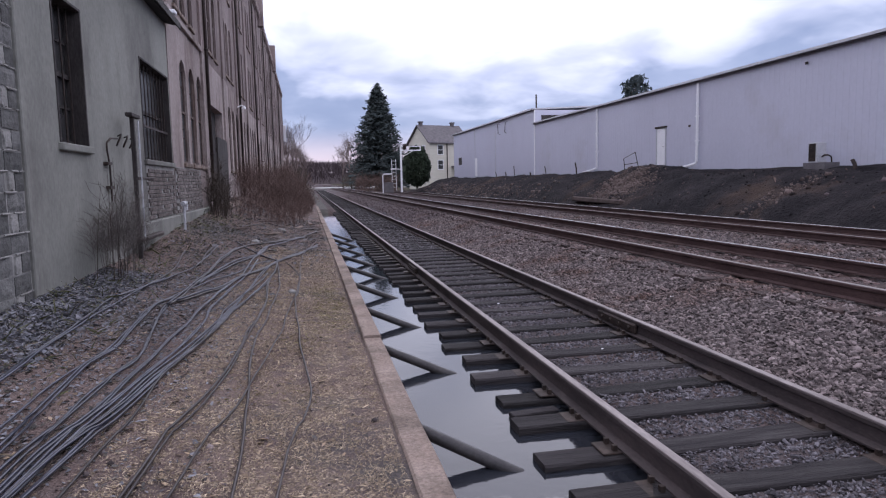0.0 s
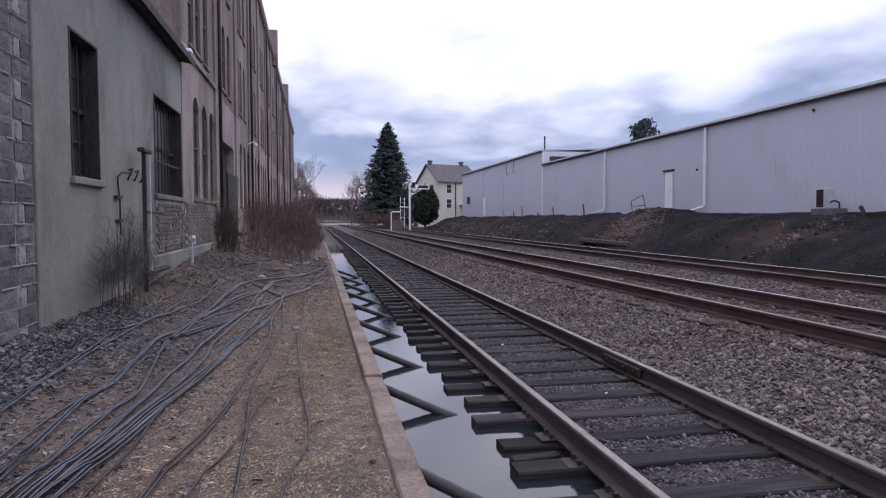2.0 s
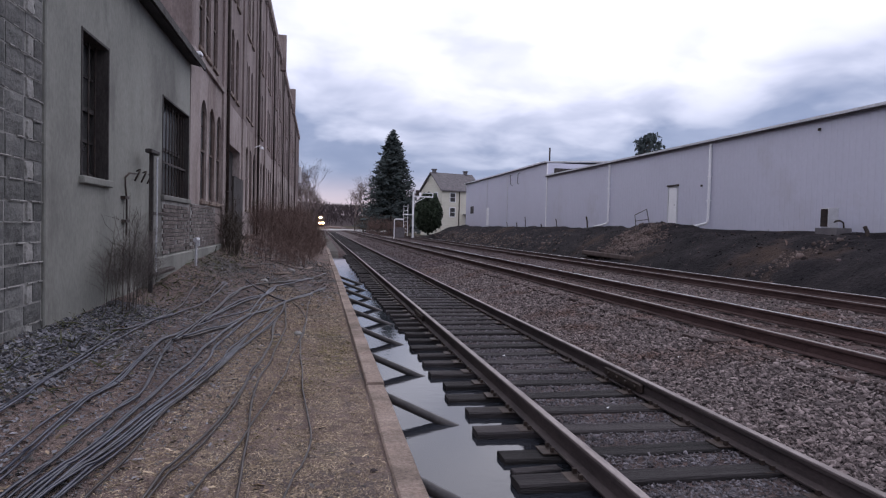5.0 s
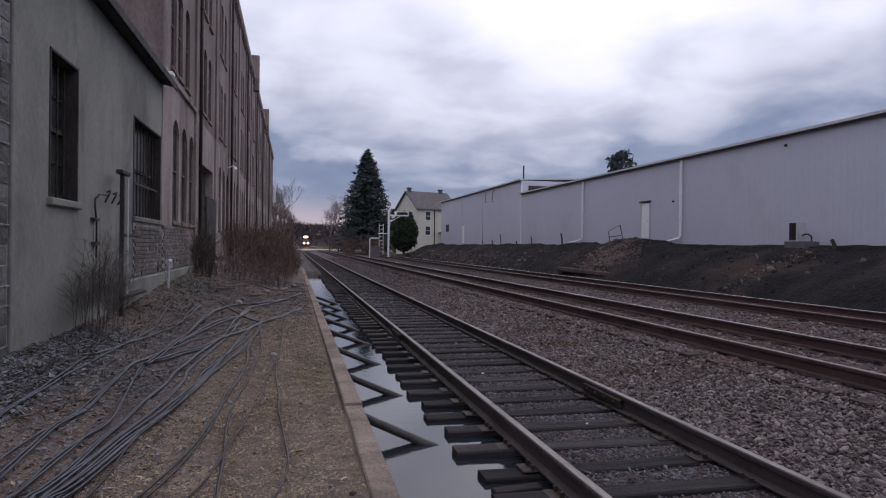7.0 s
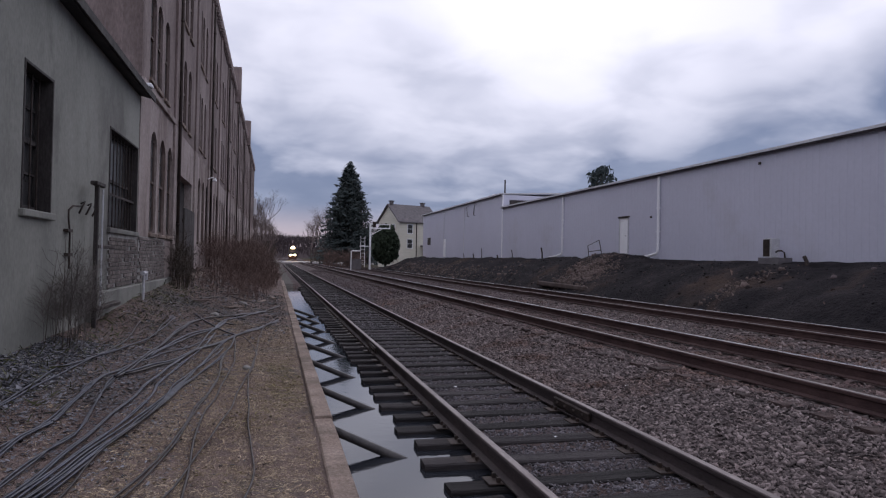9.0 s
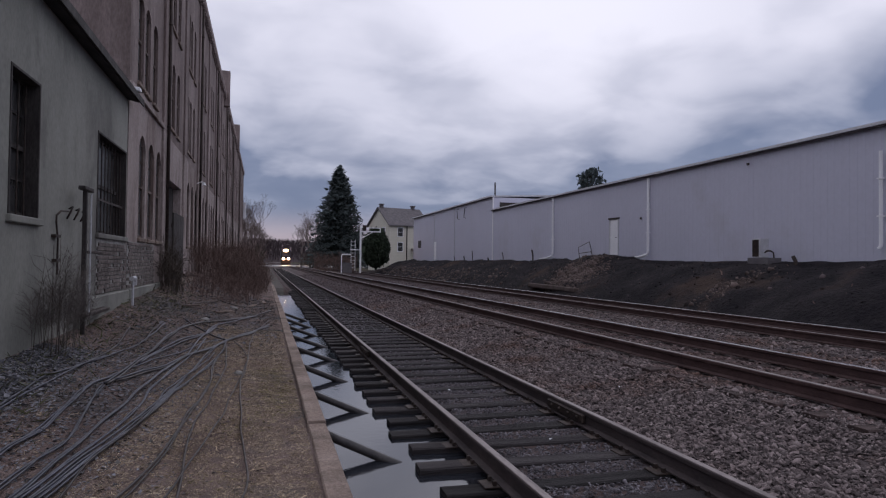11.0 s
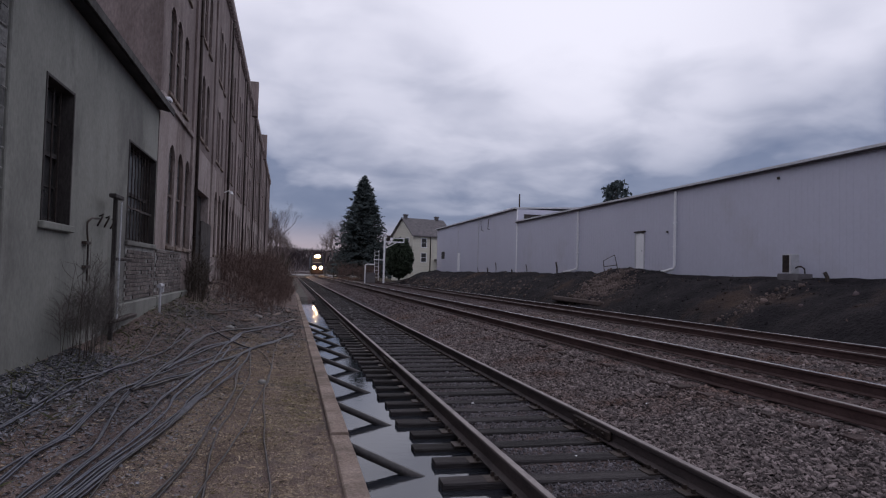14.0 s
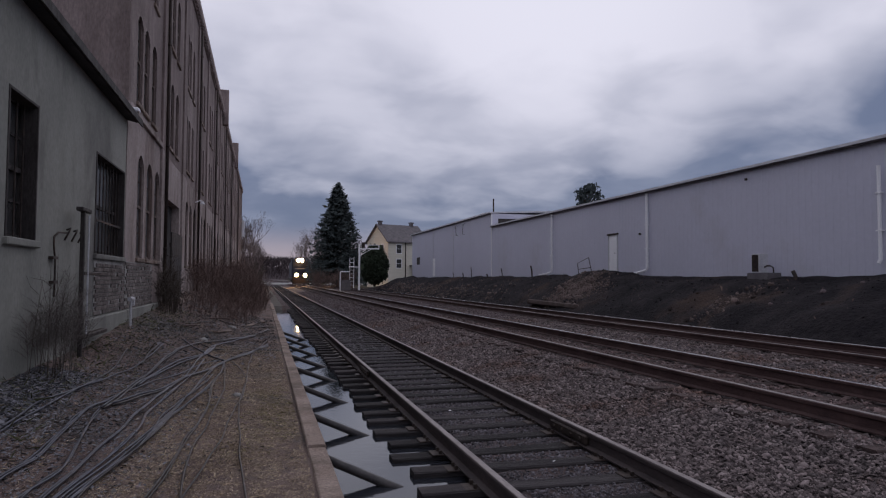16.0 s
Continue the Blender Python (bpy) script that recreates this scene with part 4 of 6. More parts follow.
post = thing("post_frame", "dark weathered post with short crossbars beside the wall", "post", (WX + 0.2, 11.12, 0.55))
part("post", Geo().box(-0.03, 0.03, -0.27, -0.212, -0.1, 2.05, bev=0.008), M_WOODSHADE, post)
part("crossbar", Geo().box(-0.05, 0.05, -0.44, 0.06, 2.03, 2.09, bev=0.01), M_WOODSHADE, post)
part("bracket", Geo().box(-0.03, 0.03, -0.18, 0.85, 1.10, 1.15, bev=0.008), M_IRON, post)
part("foot_bar", Geo().box(-0.06, 0.06, -0.3, 1.25, 0.16, 0.22, bev=0.01), M_IRON, post)
part("pipe", Geo().tube([(0.03, -0.02, 0.2), (0.03, -0.02, 2.0)], 0.014, 8), M_GUTTER, post, "pale grey pipe")

tap = thing("standpipe", "pale grey capped standpipe standing in front of the plinth", "pipe", (WX + 0.25, 14.45, 0.55))
part("pipe", Geo().tube([(0, 0, -0.1), (0, 0, 0.62)], 0.024, 8), M_GUTTER, tap)
part("tee", Geo().tube([(0, -0.14, 0.64), (0, 0.2, 0.64)], 0.045, 8).tube([(0, 0.2, 0.66), (0, 0.2, 0.5)], 0.04, 8), M_GUTTER, tap)

# ---------- cables on the dirt ----------


def surf(x, y):
    return land(x, y) + ripple(x, y)


def spline(pts, step=0.16):
    """Catmull-Rom through a few points in plan."""
    P = [Vector((2 * pts[0][0] - pts[1][0], 2 * pts[0][1] - pts[1][1]))] + [Vector(p) for p in pts] + [Vector((2 * pts[-1][0] - pts[-2][0], 2 * pts[-1][1] - pts[-2][1]))]
    out = []
    for i in range(1, len(P) - 2):
        a, b, c, d = P[i - 1:i + 3]
        n = max(2, int((c - b).length / step))
        for k in range(n):
            t = k / n
            out.append(0.5 * (2 * b + (c - a) * t + (2 * a - 5 * b + 4 * c - d) * t * t + (3 * b - a - 3 * c + d) * t ** 3))
    return out + [P[-2]]


def cable(pts, dx=0.0, seed=0, r=0.017, dusty=False, near=True):
    rng = random.Random(seed)
    pts = [(x + dx * (1 - 0.75 * i / (len(pts) - 1)), y) for i, (x, y) in enumerate(pts)]
    if near:
        (x0, y0), (x1, y1) = pts[:2]
        k = (y0 - 1.0) / max(0.3, y1 - y0)
        pts.insert(0, (x0 - (x1 - x0) * min(k, 2.5), 1.0))
        pts.insert(0, (pts[0][0], -3.6))
    ph, am = rng.uniform(0, 6), rng.uniform(0.002, 0.007)
    path, lift = [], rng.uniform(0, 0.022)
    for p in spline(pts):
        w = am * sin(p.y * 2.3 + ph) + am * 0.7 * sin(p.y * 5.1 + ph * 2)
        path.append((p.x + w, p.y, land(p.x + w, p.y) + max(0.004, noise.noise(Vector((p.x * 1.3, p.y * 1.3, 0))) * 0.016 + 0.016) + r + lift * (0.5 + 0.5 * sin(p.y * 1.4 + ph))))
    g = Geo().tube(path, r, 6)
    ob = part("cable", g, M_BRCABLE if dusty else M_CABLE, smooth=True)
    tagged(ob, "dusty brown cable lying loose on the dirt" if dusty else "black cable lying loose in a bundle on the dirt", "cable", "cables on the ground")


RUN_A1 = [(-1.98, 4.73), (-1.98, 5.06), (-2.01, 5.7), (-2.01, 6.08), (-2.05, 6.77), (-2.08, 7.52), (-1.99, 8.34), (-1.88, 9.12), (-1.72, 10.51), (-1.7, 11.77), (-1.69, 13.22)]
RUN_A1B = [(-1.94, 4.64), (-1.96, 5.12), (-1.99, 5.67), (-2.0, 6.69), (-1.99, 7.32), (-1.96, 8.52), (-1.86, 9.23)]
RUN_A2 = [(-1.66, 3.98), (-1.67, 4.45), (-1.63, 4.95), (-1.6, 5.37), (-1.6, 5.9), (-1.63, 6.58), (-1.65, 7.17), (-1.6, 7.92), (-1.5, 8.67), (-1.37, 9.46), (-1.11, 10.53), (-0.9, 11.78), (-0.59, 12.67)]
RUN_A2B = [(-1.55, 3.71), (-1.56, 3.98), (-1.59, 4.51), (-1.61, 5.15), (-1.57, 5.61), (-1.59, 6.16), (-1.62, 6.92), (-1.64, 7.6), (-1.56, 8.11)]
RUN_A3 = [(-1.53, 7.58), (-1.51, 8.27), (-1.51, 9.25), (-1.49, 10.28), (-1.45, 12.07), (-1.31, 13.61), (-0.87, 15.3), (-0.29, 17.67), (0.24, 20.87)]
RUN_A4 = [(-1.51, 7.84), (-1.32, 8.56), (-1.14, 9.11), (-0.99, 10.37), (-0.75, 11.36), (-0.41, 13.15), (0.18, 15.95)]
RUN_B1 = [(-1.43, 3.52), (-1.4, 3.89), (-1.41, 4.4), (-1.38, 4.84), (-1.33, 5.36), (-1.37, 5.9), (-1.42, 6.4), (-1.53, 7.36), (-1.54, 8.01)]
RUN_B1B = [(-1.39, 3.54), (-1.39, 3.7), (-1.39, 4.09), (-1.37, 4.67), (-1.37, 5.14), (-1.33, 5.56), (-1.37, 6.02), (-1.46, 6.69), (-1.51, 7.47)]
RUN_B2 = [(-1.34, 3.55), (-1.3, 3.93), (-1.27, 4.47), (-1.26, 5.28), (-1.23, 6.09), (-1.19, 6.86), (-1.19, 7.59), (-1.11, 8.84), (-1.03, 10.17), (-0.97, 12.71), (-0.85, 14.36)]
RUN_B3 = [(-1.31, 3.54), (-1.27, 4.0), (-1.21, 4.54), (-1.16, 5.26), (-1.1, 6.03), (-1.06, 6.92), (-1.1, 7.64), (-1.06, 8.46), (-0.96, 10.04), (-0.91, 12.31)]
RUN_B4 = [(-1.29, 3.56), (-1.23, 3.99), (-1.17, 4.53), (-1.11, 5.25), (-1.03, 5.93), (-0.96, 6.65), (-0.89, 7.76), (-0.8, 9.35), (-0.73, 10.99), (-0.58, 12.43), (-0.23, 13.78), (0.19, 16.39)]
RUN_B5 = [(-1.25, 3.55), (-1.18, 3.94), (-1.12, 4.5), (-1.06, 5.26), (-0.97, 5.94), (-0.92, 6.83), (-0.94, 7.52), (-0.87, 8.22), (-0.76, 9.36), (-0.66, 10.83)]
RUN_B6 = [(-1.22, 3.57), (-1.16, 4.06), (-1.1, 4.8), (-1.05, 5.47), (-0.94, 6.34), (-0.87, 7.57), (-0.79, 8.27), (-0.67, 9.43), (-0.57, 11.12), (-0.58, 12.43)]
RUN_B8 = [(-1.1, 3.58), (-1.07, 3.96), (-1.06, 4.82), (-1.03, 5.36), (-0.92, 6.36), (-0.82, 7.81), (-0.69, 9.13)]
RUN_C1 = [(-0.85, 3.61), (-0.81, 4.01), (-0.73, 4.47), (-0.66, 5.1), (-0.63, 5.95), (-0.61, 6.79), (-0.57, 7.31), (-0.55, 8.39), (-0.6, 9.78), (-0.56, 11.97)]
RUN_C2 = [(-0.64, 3.63), (-0.58, 4.05), (-0.48, 4.58), (-0.41, 5.34), (-0.32, 6.43), (-0.25, 8.06), (-0.19, 9.09), (-0.16, 10.39), (-0.24, 11.34), (-0.46, 12.57)]
RUN_C3 = [(-0.41, 3.67), (-0.44, 4.31), (-0.48, 5.15), (-0.52, 6.24), (-0.48, 7.35), (-0.44, 9.42), (-0.53, 11.78)]
RUN_C4 = [(-0.15, 3.68), (-0.08, 4.09), (-0.03, 4.78), (-0.09, 5.6), (-0.14, 6.94), (-0.2, 8.07), (-0.19, 9.09), (-0.17, 10.39), (-0.15, 13.14), (-0.06, 14.89), (0.2, 17.37)]
RUN_D1 = [(-1.95, 8.68), (-1.92, 9.98), (-2.09, 12.05)]
RUN_D2 = [(-1.49, 9.1), (-1.35, 10.81), (-1.15, 12.01), (-0.93, 13.03), (-0.86, 13.97)]
RUN_D3 = [(-1.67, 10.85), (-1.73, 11.94), (-1.73, 13.29)]
RUN_D4 = [(-1.43, 14.17), (-1.16, 13.48), (-0.86, 12.87), (-0.58, 12.43)]
RUN_D5 = [(-1.16, 20.37), (-0.64, 20.27), (0.08, 21.65), (0.24, 20.87)]
RUN_D6 = [(-1.68, 17.42), (-1.44, 18.84), (-1.16, 19.54)]
RUN_D7 = [(-0.97, 12.71), (-0.88, 14.28), (-0.51, 16.23), (-0.12, 18.23)]
RUN_D8 = [(-1.12, 14.17), (-0.88, 13.81), (-0.65, 13.95)]
# run, sideways shift, dusty, reaches the near edge of the yard
CABLES = [(RUN_A1, 0, 0, 1), (RUN_A1B, 0, 0, 1), (RUN_A2, 0, 0, 1), (RUN_A2B, 0, 0, 1), (RUN_A2B, 0.03, 0, 1), (RUN_A3, 0, 0, 0), (RUN_A3, 0.035, 1, 0), (RUN_A4, 0, 0, 0), (RUN_A4, 0.04, 1, 0),
          (RUN_B1, 0, 0, 1), (RUN_B1B, 0, 0, 1), (RUN_B2, 0, 0, 1), (RUN_B2, 0.02, 0, 1), (RUN_B3, 0, 0, 1), (RUN_B3, 0.022, 0, 1), (RUN_B4, 0, 0, 1), (RUN_B4, 0.025, 0, 1), (RUN_B5, 0, 0, 1), (RUN_B6, 0, 0, 1), (RUN_B6, 0.022, 0, 1), (RUN_B8, 0, 1, 1),
          (RUN_C1, 0, 1, 1), (RUN_C1, 0.022, 1, 1), (RUN_C2, 0, 1, 1), (RUN_C3, 0, 1, 1), (RUN_C4, 0, 1, 1),
          (RUN_D1, 0, 1, 0), (RUN_D2, 0, 0, 0), (RUN_D2, 0.05, 0, 0), (RUN_D3, 0, 1, 0), (RUN_D4, 0, 0, 0), (RUN_D5, 0, 1, 0), (RUN_D6, 0, 1, 0), (RUN_D7, 0, 0, 0), (RUN_D8, 0, 1, 0)]
for k, (pts, dx, dusty, near) in enumerate(CABLES):
    cable(pts, dx, k, (0.0082 if near else 0.0115) + 0.0015 * (k % 3 == 0), bool(dusty), bool(near))

# ---------- ballast stones ----------


def ballast():
    rng = np.random.default_rng(5)
    ty = 0.39 + 0.58 * np.arange(250)

    def field(name, label, x0, x1, y0, y1, count, size, mat, keep, lift=0.3):
        x = rng.uniform(x0, x1, count)
        y = y0 + (y1 - y0) * rng.uniform(0, 1, count) ** 1.5
        ok = keep(x, y)
        x, y = x[ok], y[ok]
        z = np.array([land(a, b) for a, b in zip(x, y)])
        n = len(x)
        s = size * rng.lognormal(0, 0.32, n)[:, None] * rng.uniform(0.55, 1.15, (n, 3)) * np.array([1.3, 0.85, 0.42])
        c = np.stack([x, y, z + s.min(1) * lift + rng.uniform(0, 0.015, n)], 1)
        me = scatter(name, CUBE_V, CUBE_F, c, s, turns(n, rng, 0.7), mat, 0.34, rng)
        tagged(new(name, me), label, "gravel", kind="stuff")

    off_rail = lambda x: np.minimum.reduce([abs(x - t - s * GAUGE / 2) for t in (T1, T2, T3) for s in (-1, 1)]) > 0.075
    off_tie1 = lambda x, y: (abs(x - T1) > 1.31) | (abs((y - 0.39 + 0.29) % 0.58 - 0.29) > 0.125)
    field("ballast_stones", "grey-brown crushed stone between the tracks", 3.50, 5.6, 0.8, 26, 56000, 0.0165, M_STONE, lambda x, y: off_rail(x))
    gap = lambda x, y: np.where(abs(x - T2) < 1.34, abs((y - 0.3 + 0.275) % 0.55 - 0.275) > 0.115, np.where(abs(x - T3) < 1.34, abs((y - 0.1 + 0.275) % 0.55 - 0.275) > 0.115, True))
    bare = lambda x, y: off_rail(x) & (gap(x, y) | (rng.uniform(0, 1, len(x)) < 0.06))
    field("ballast_stones", "grey-brown crushed stone beside the main line", 5.4, 13.3, 1.0, 34, 56000, 0.022, M_STONE, lambda x, y: bare(x, y) & ((abs(x - T2) > 1.0) | (rng.uniform(0, 1, len(x)) < 0.25)))
    field("ballast_stones", "rust-stained crushed stone between the main line rails", 5.3, 7.6, 1.0, 34, 22000, 0.020, M_RUSTSTONE, bare)
    field("ballast_stones", "grey-brown crushed stone farther along the tracks", 3.9, 13.3, 26, 80, 15000, 0.036, M_FARSTONE, lambda x, y: off_rail(x))
    field("track_gravel", "small dark gravel between the siding ties", 1.75, 3.45, 0.8, 17, 46000, 0.0092, M_DARKSTONE, lambda x, y: off_rail(x) & (off_tie1(x, y) | (rng.uniform(0, 1, len(x)) < 0.05)))
    field("ballast_stones", "grey-brown crushed stone behind the viewpoint", 3.5, 13.3, -5.5, 1.0, 7000, 0.024, M_STONE, bare)
    field("track_gravel", "small dark gravel behind the viewpoint", 1.75, 3.45, -5.5, 0.8, 5000, 0.013, M_DARKSTONE, lambda x, y: off_rail(x) & off_tie1(x, y))
    field("track_gravel", "small dark gravel farther between the siding ties", 1.75, 4.0, 17, 45, 9000, 0.020, M_DARKSTONE, lambda x, y: off_rail(x) & off_tie1(x, y))


ballast()

# spikes, plates and joint bars that hold the siding's near rails
plate = Geo().box(-0.19, 0.19, -0.1, 0.1, 0, 0.014, bev=0.004)
for sx in (-0.1, 0.1):
    plate.box(sx - 0.014, sx + 0.014, -0.075, -0.045, 0.014, 0.05).box(sx - 0.014, sx + 0.014, 0.045, 0.075, 0.014, 0.05)
plate = plate.mesh("tie_plate", M_IRON)
for i in range(1, 40):
    for s in (-1, 1):
        part("tie_plate", plate, M_IRON, siding, m=pose(s * GAUGE / 2, 0.39 + 0.58 * i, -0.180))
bar = Geo().box(-0.062, -0.02, -0.46, 0.46, -0.135, -0.038, bev=0.012).box(0.02, 0.062, -0.46, 0.46, -0.135, -0.038, bev=0.012)
for i in range(4):
    bar.tube([(-0.085, -0.34 + 0.22 * i, -0.085), (0.085, -0.34 + 0.22 * i, -0.085)], 0.018, 6)
part("joint_bar", bar, M_IRON, siding, "bolted rail joint bar", m=pose(GAUGE / 2, 7.0, 0))
part("joint_bar", bar.mesh("joint_bar", M_IRON), M_IRON, siding, "bolted rail joint bar", m=pose(-GAUGE / 2, 12.4, 0))

# ---------- litter on the yard ----------


def litter():
    rng = np.random.default_rng(9)
    leaf_v = [(-1, 0, 0), (0, -0.5, 0.18), (1, 0, 0.05), (0, 0.5, 0.22)]
    leaf_f = [(0, 1, 2), (0, 2, 3)]
    blade_v = [(-1, -0.03, 0), (-1, 0.03, 0), (0.1, 0.03, 0.16), (1, 0, 0.05)]
    tuft_v = [(-1, -0.10, 0), (-1, 0.10, 0), (0.1, 0.09, 0.35), (1, 0, 0.12)]
    blade_f = [(0, 1, 2), (0, 2, 3)]

    def lay(name, label, cat, n, xr, yr, size, base, mat, tilt, power=1.6, flat=1.0, dens=None):
        x = rng.uniform(*xr, n)
        y = yr[0] + (yr[1] - yr[0]) * rng.uniform(0, 1, n) ** power
        if dens is not None:
            ok = rng.uniform(0, 1, n) < dens(x, y)
            x, y = x[ok], y[ok]
        n = len(x)
        z = np.array([surf(a, b) for a, b in zip(x, y)]) + 0.006
        s = size * rng.lognormal(0, 0.4, n)[:, None] * np.array([1, 1, flat])
        me = scatter(name, base[0], base[1], np.stack([x, y, z], 1), s, turns(n, rng, tilt), mat, 0.15, rng)
        tagged(new(name, me), label, cat, kind="stuff")

    leaf, blade, shag = (leaf_v, leaf_f), (blade_v, blade_f), (tuft_v, blade_f)
    patch = lambda x, y: np.array([0.5 + 1.3 * noise.noise(Vector((a * 1.1, b * 0.8, 4))) for a, b in zip(x, y)])
    tuft = lambda x, y: np.clip((x + 1.2) / 0.35, 0, 1) * np.array([0.75 + 1.1 * noise.noise(Vector((a * 9, b * 9, 2))) + 0.5 * noise.noise(Vector((a * 2.2, b * 1.6, 6))) for a, b in zip(x, y)])
    lay("leaf_litter", "pale scraps and leaves on the far yard", "leaves", 2600, (-2.4, 0.3), (12, 27), 0.026, leaf, M_PALELITTER, 0.6, 1.0)
    lay("dead_leaves", "scattered tan dead leaves on the dirt", "leaves", 5200, (-2.65, 0.42), (0.6, 26), 0.015, leaf, M_LEAF, 0.35)
    lay("dry_grass", "flattened straw and dry grass on the dirt", "grass", 26000, (-2.6, 0.45), (0.6, 22), 0.016, blade, M_STRAW, 0.22, dens=patch)
    lay("dry_grass", "flattened straw and dry grass near the curb", "grass", 260000, (-1.15, 0.45), (1.4, 15), 0.0072, shag, M_STRAW, 0.6, dens=tuft)
    lay("dry_grass", "flattened straw and dry grass behind the viewpoint", "grass", 26000, (-1.15, 0.45), (-4.0, 1.6), 0.0095, shag, M_STRAW, 0.6, 1.0, dens=tuft)
    lay("leaf_litter", "grey leaf litter behind the viewpoint", "leaves", 5000, (-2.6, -0.5), (-4.0, 2.4), 0.014, leaf, M_PALELITTER, 0.5, 1.0)
    lay("leaf_litter", "grey leaf litter heaped at the wall foot", "leaves", 15000, (-2.68, -1.9), (4.8, 9.6), 0.016, leaf, M_PALELITTER, 0.8, 1.0, 1.6, lambda x, y: np.clip((-1.75 - x) * 1.6, 0, 1))
    lay("leaf_litter", "grey leaf litter between the cables", "leaves", 52000, (-2.5, -0.5), (2.0, 17), 0.0125, leaf, M_PALELITTER, 0.5, 1.0, 1.0, lambda x, y: np.exp(-((x + 1.6) / 0.75) ** 2 - ((y - 8) / 3.6) ** 2) + 0.10)
    lay("leaf_litter", "dark damp leaves between the cables", "leaves", 52000, (-2.6, 0.4), (3.0, 27), 0.0135, leaf, M_DAMPLEAF, 0.45, 1.0, 1.0, lambda x, y: np.clip((y - 10) / 6, 0.02, 0.75) + 0.9 * np.exp(-((x + 1.5) / 0.8) ** 2) * np.array([max(0.0, 0.5 + 1.5 * noise.noise(Vector((a * 1.7, b * 0.9, 12)))) for a, b in zip(x, y)]))
    lay("weeds", "low green weeds by the wall", "weeds", 2600, (-2.68, -1.5), (4.5, 20), 0.06, blade, M_GREEN, 1.1, 1.0, 1.0, lambda x, y: np.clip((-1.3 - x) * 0.9, 0, 1))
    lay("weeds", "patchy moss and grass near the curb", "weeds", 20000, (-0.6, 0.44), (4.5, 13), 0.012, shag, M_MOSS, 0.6, 1.0, 1.0, lambda x, y: 1.3 * np.exp(-((x - 0.18) / 0.26) ** 2 - ((y - 7.8) / 1.6) ** 2) - 0.22 + np.array([1.2 * noise.noise(Vector((a * 2, b, 8))) for a, b in zip(x, y)]))
    # pebbles and bits of rubble
    n = 1500
    x, y = rng.uniform(-2.6, 0.42, n), 2.2 + 22 * rng.uniform(0, 1, n) ** 1.5
    z = np.array([surf(a, b) for a, b in zip(x, y)])
    s = 0.008 * rng.lognormal(0, 0.5, n)[:, None] * rng.uniform(0.6, 1.2, (n, 3))
    tagged(new("pebbles", scatter("pebbles", ICO_V, ICO_F, np.stack([x, y, z], 1), s, turns(n, rng, 1), M_STONE, 0.2, rng)), "small grey pebbles in the dirt", "stones", kind="stuff")


litter()

for k, (x, y, rz, l) in enumerate(((-0.9, 17.6, 74, 1.0), (-1.3, 20.3, 15, 0.9), (-0.3, 21.5, 82, 1.3), (-1.7, 16.8, 40, 0.6), (0.05, 24.5, 95, 0.9))):
    g = Geo().box(-l / 2, l / 2, -0.06, 0.06, -0.01, 0.025, bev=0.006)
    tagged(part("board", g, M_SASH if k % 2 else M_CURB, m=pose(x, y, surf(x, y) + 0.03, 0, 3 - k, rz)), "weathered broken board lying on the dirt", "board", "scrap boards")
rock = scatter("rock", ICO_V, ICO_F, np.array([(0, 0, 0.0)]), np.array([(0.17, 0.14, 0.09)]), turns(1, np.random.default_rng(2), 0.2), M_MORTAR, 0.15, np.random.default_rng(3))
for x, y in ((-0.75, 19.4), (-0.25, 9.3), (-1.15, 15.1)):
    k = new("rock", rock)
    k.matrix_basis = pose(x, y, surf(x, y) + 0.01, 0, 0, y * 40) @ Matrix.Diagonal((0.5 + 0.03 * (y - 9), ) * 3 + (1,))
    tagged(k, "pale flat rock half sunk in the dirt", "rock", "rocks in the yard")

tagged(part("broken_board", Geo().box(-0.2, 0.2, -0.045, 0.045, -0.02, 0.02, bev=0.008), M_TIE, m=pose(1.62, 4.72, WATER + 0.01, 4, 2, 12)), "dark broken board floating between the tie ends", "board")
scrap = Geo().add([(-0.06, -0.03, 0), (0.05, -0.04, 0.012), (0.07, 0.03, 0.004), (-0.04, 0.04, 0.02), (-0.06, -0.03, -0.004), (0.05, -0.04, 0.008), (0.07, 0.03, 0.0), (-0.04, 0.04, 0.016)], [(0, 1, 2, 3), (7, 6, 5, 4), (0, 4, 5, 1), (1, 5, 6, 2), (2, 6, 7, 3), (3, 7, 4, 0)]).mesh("paper_scrap", M_WHITE)
for x, y, s in ((2.86, 6.2, 0.4), (2.55, 8.9, 0.45), (4.5, 7.7, 0.35)):
    k = new("paper_scrap", scrap)
    k.matrix_basis = pose(x, y, land(x, y) + 0.03, 0, 0, y * 70) @ Matrix.Diagonal((s, s, s, 1))
    tagged(k, "small white paper scrap on the track gravel", "scrap", "scraps on the tracks")

# ---------- brush and shrubs ----------


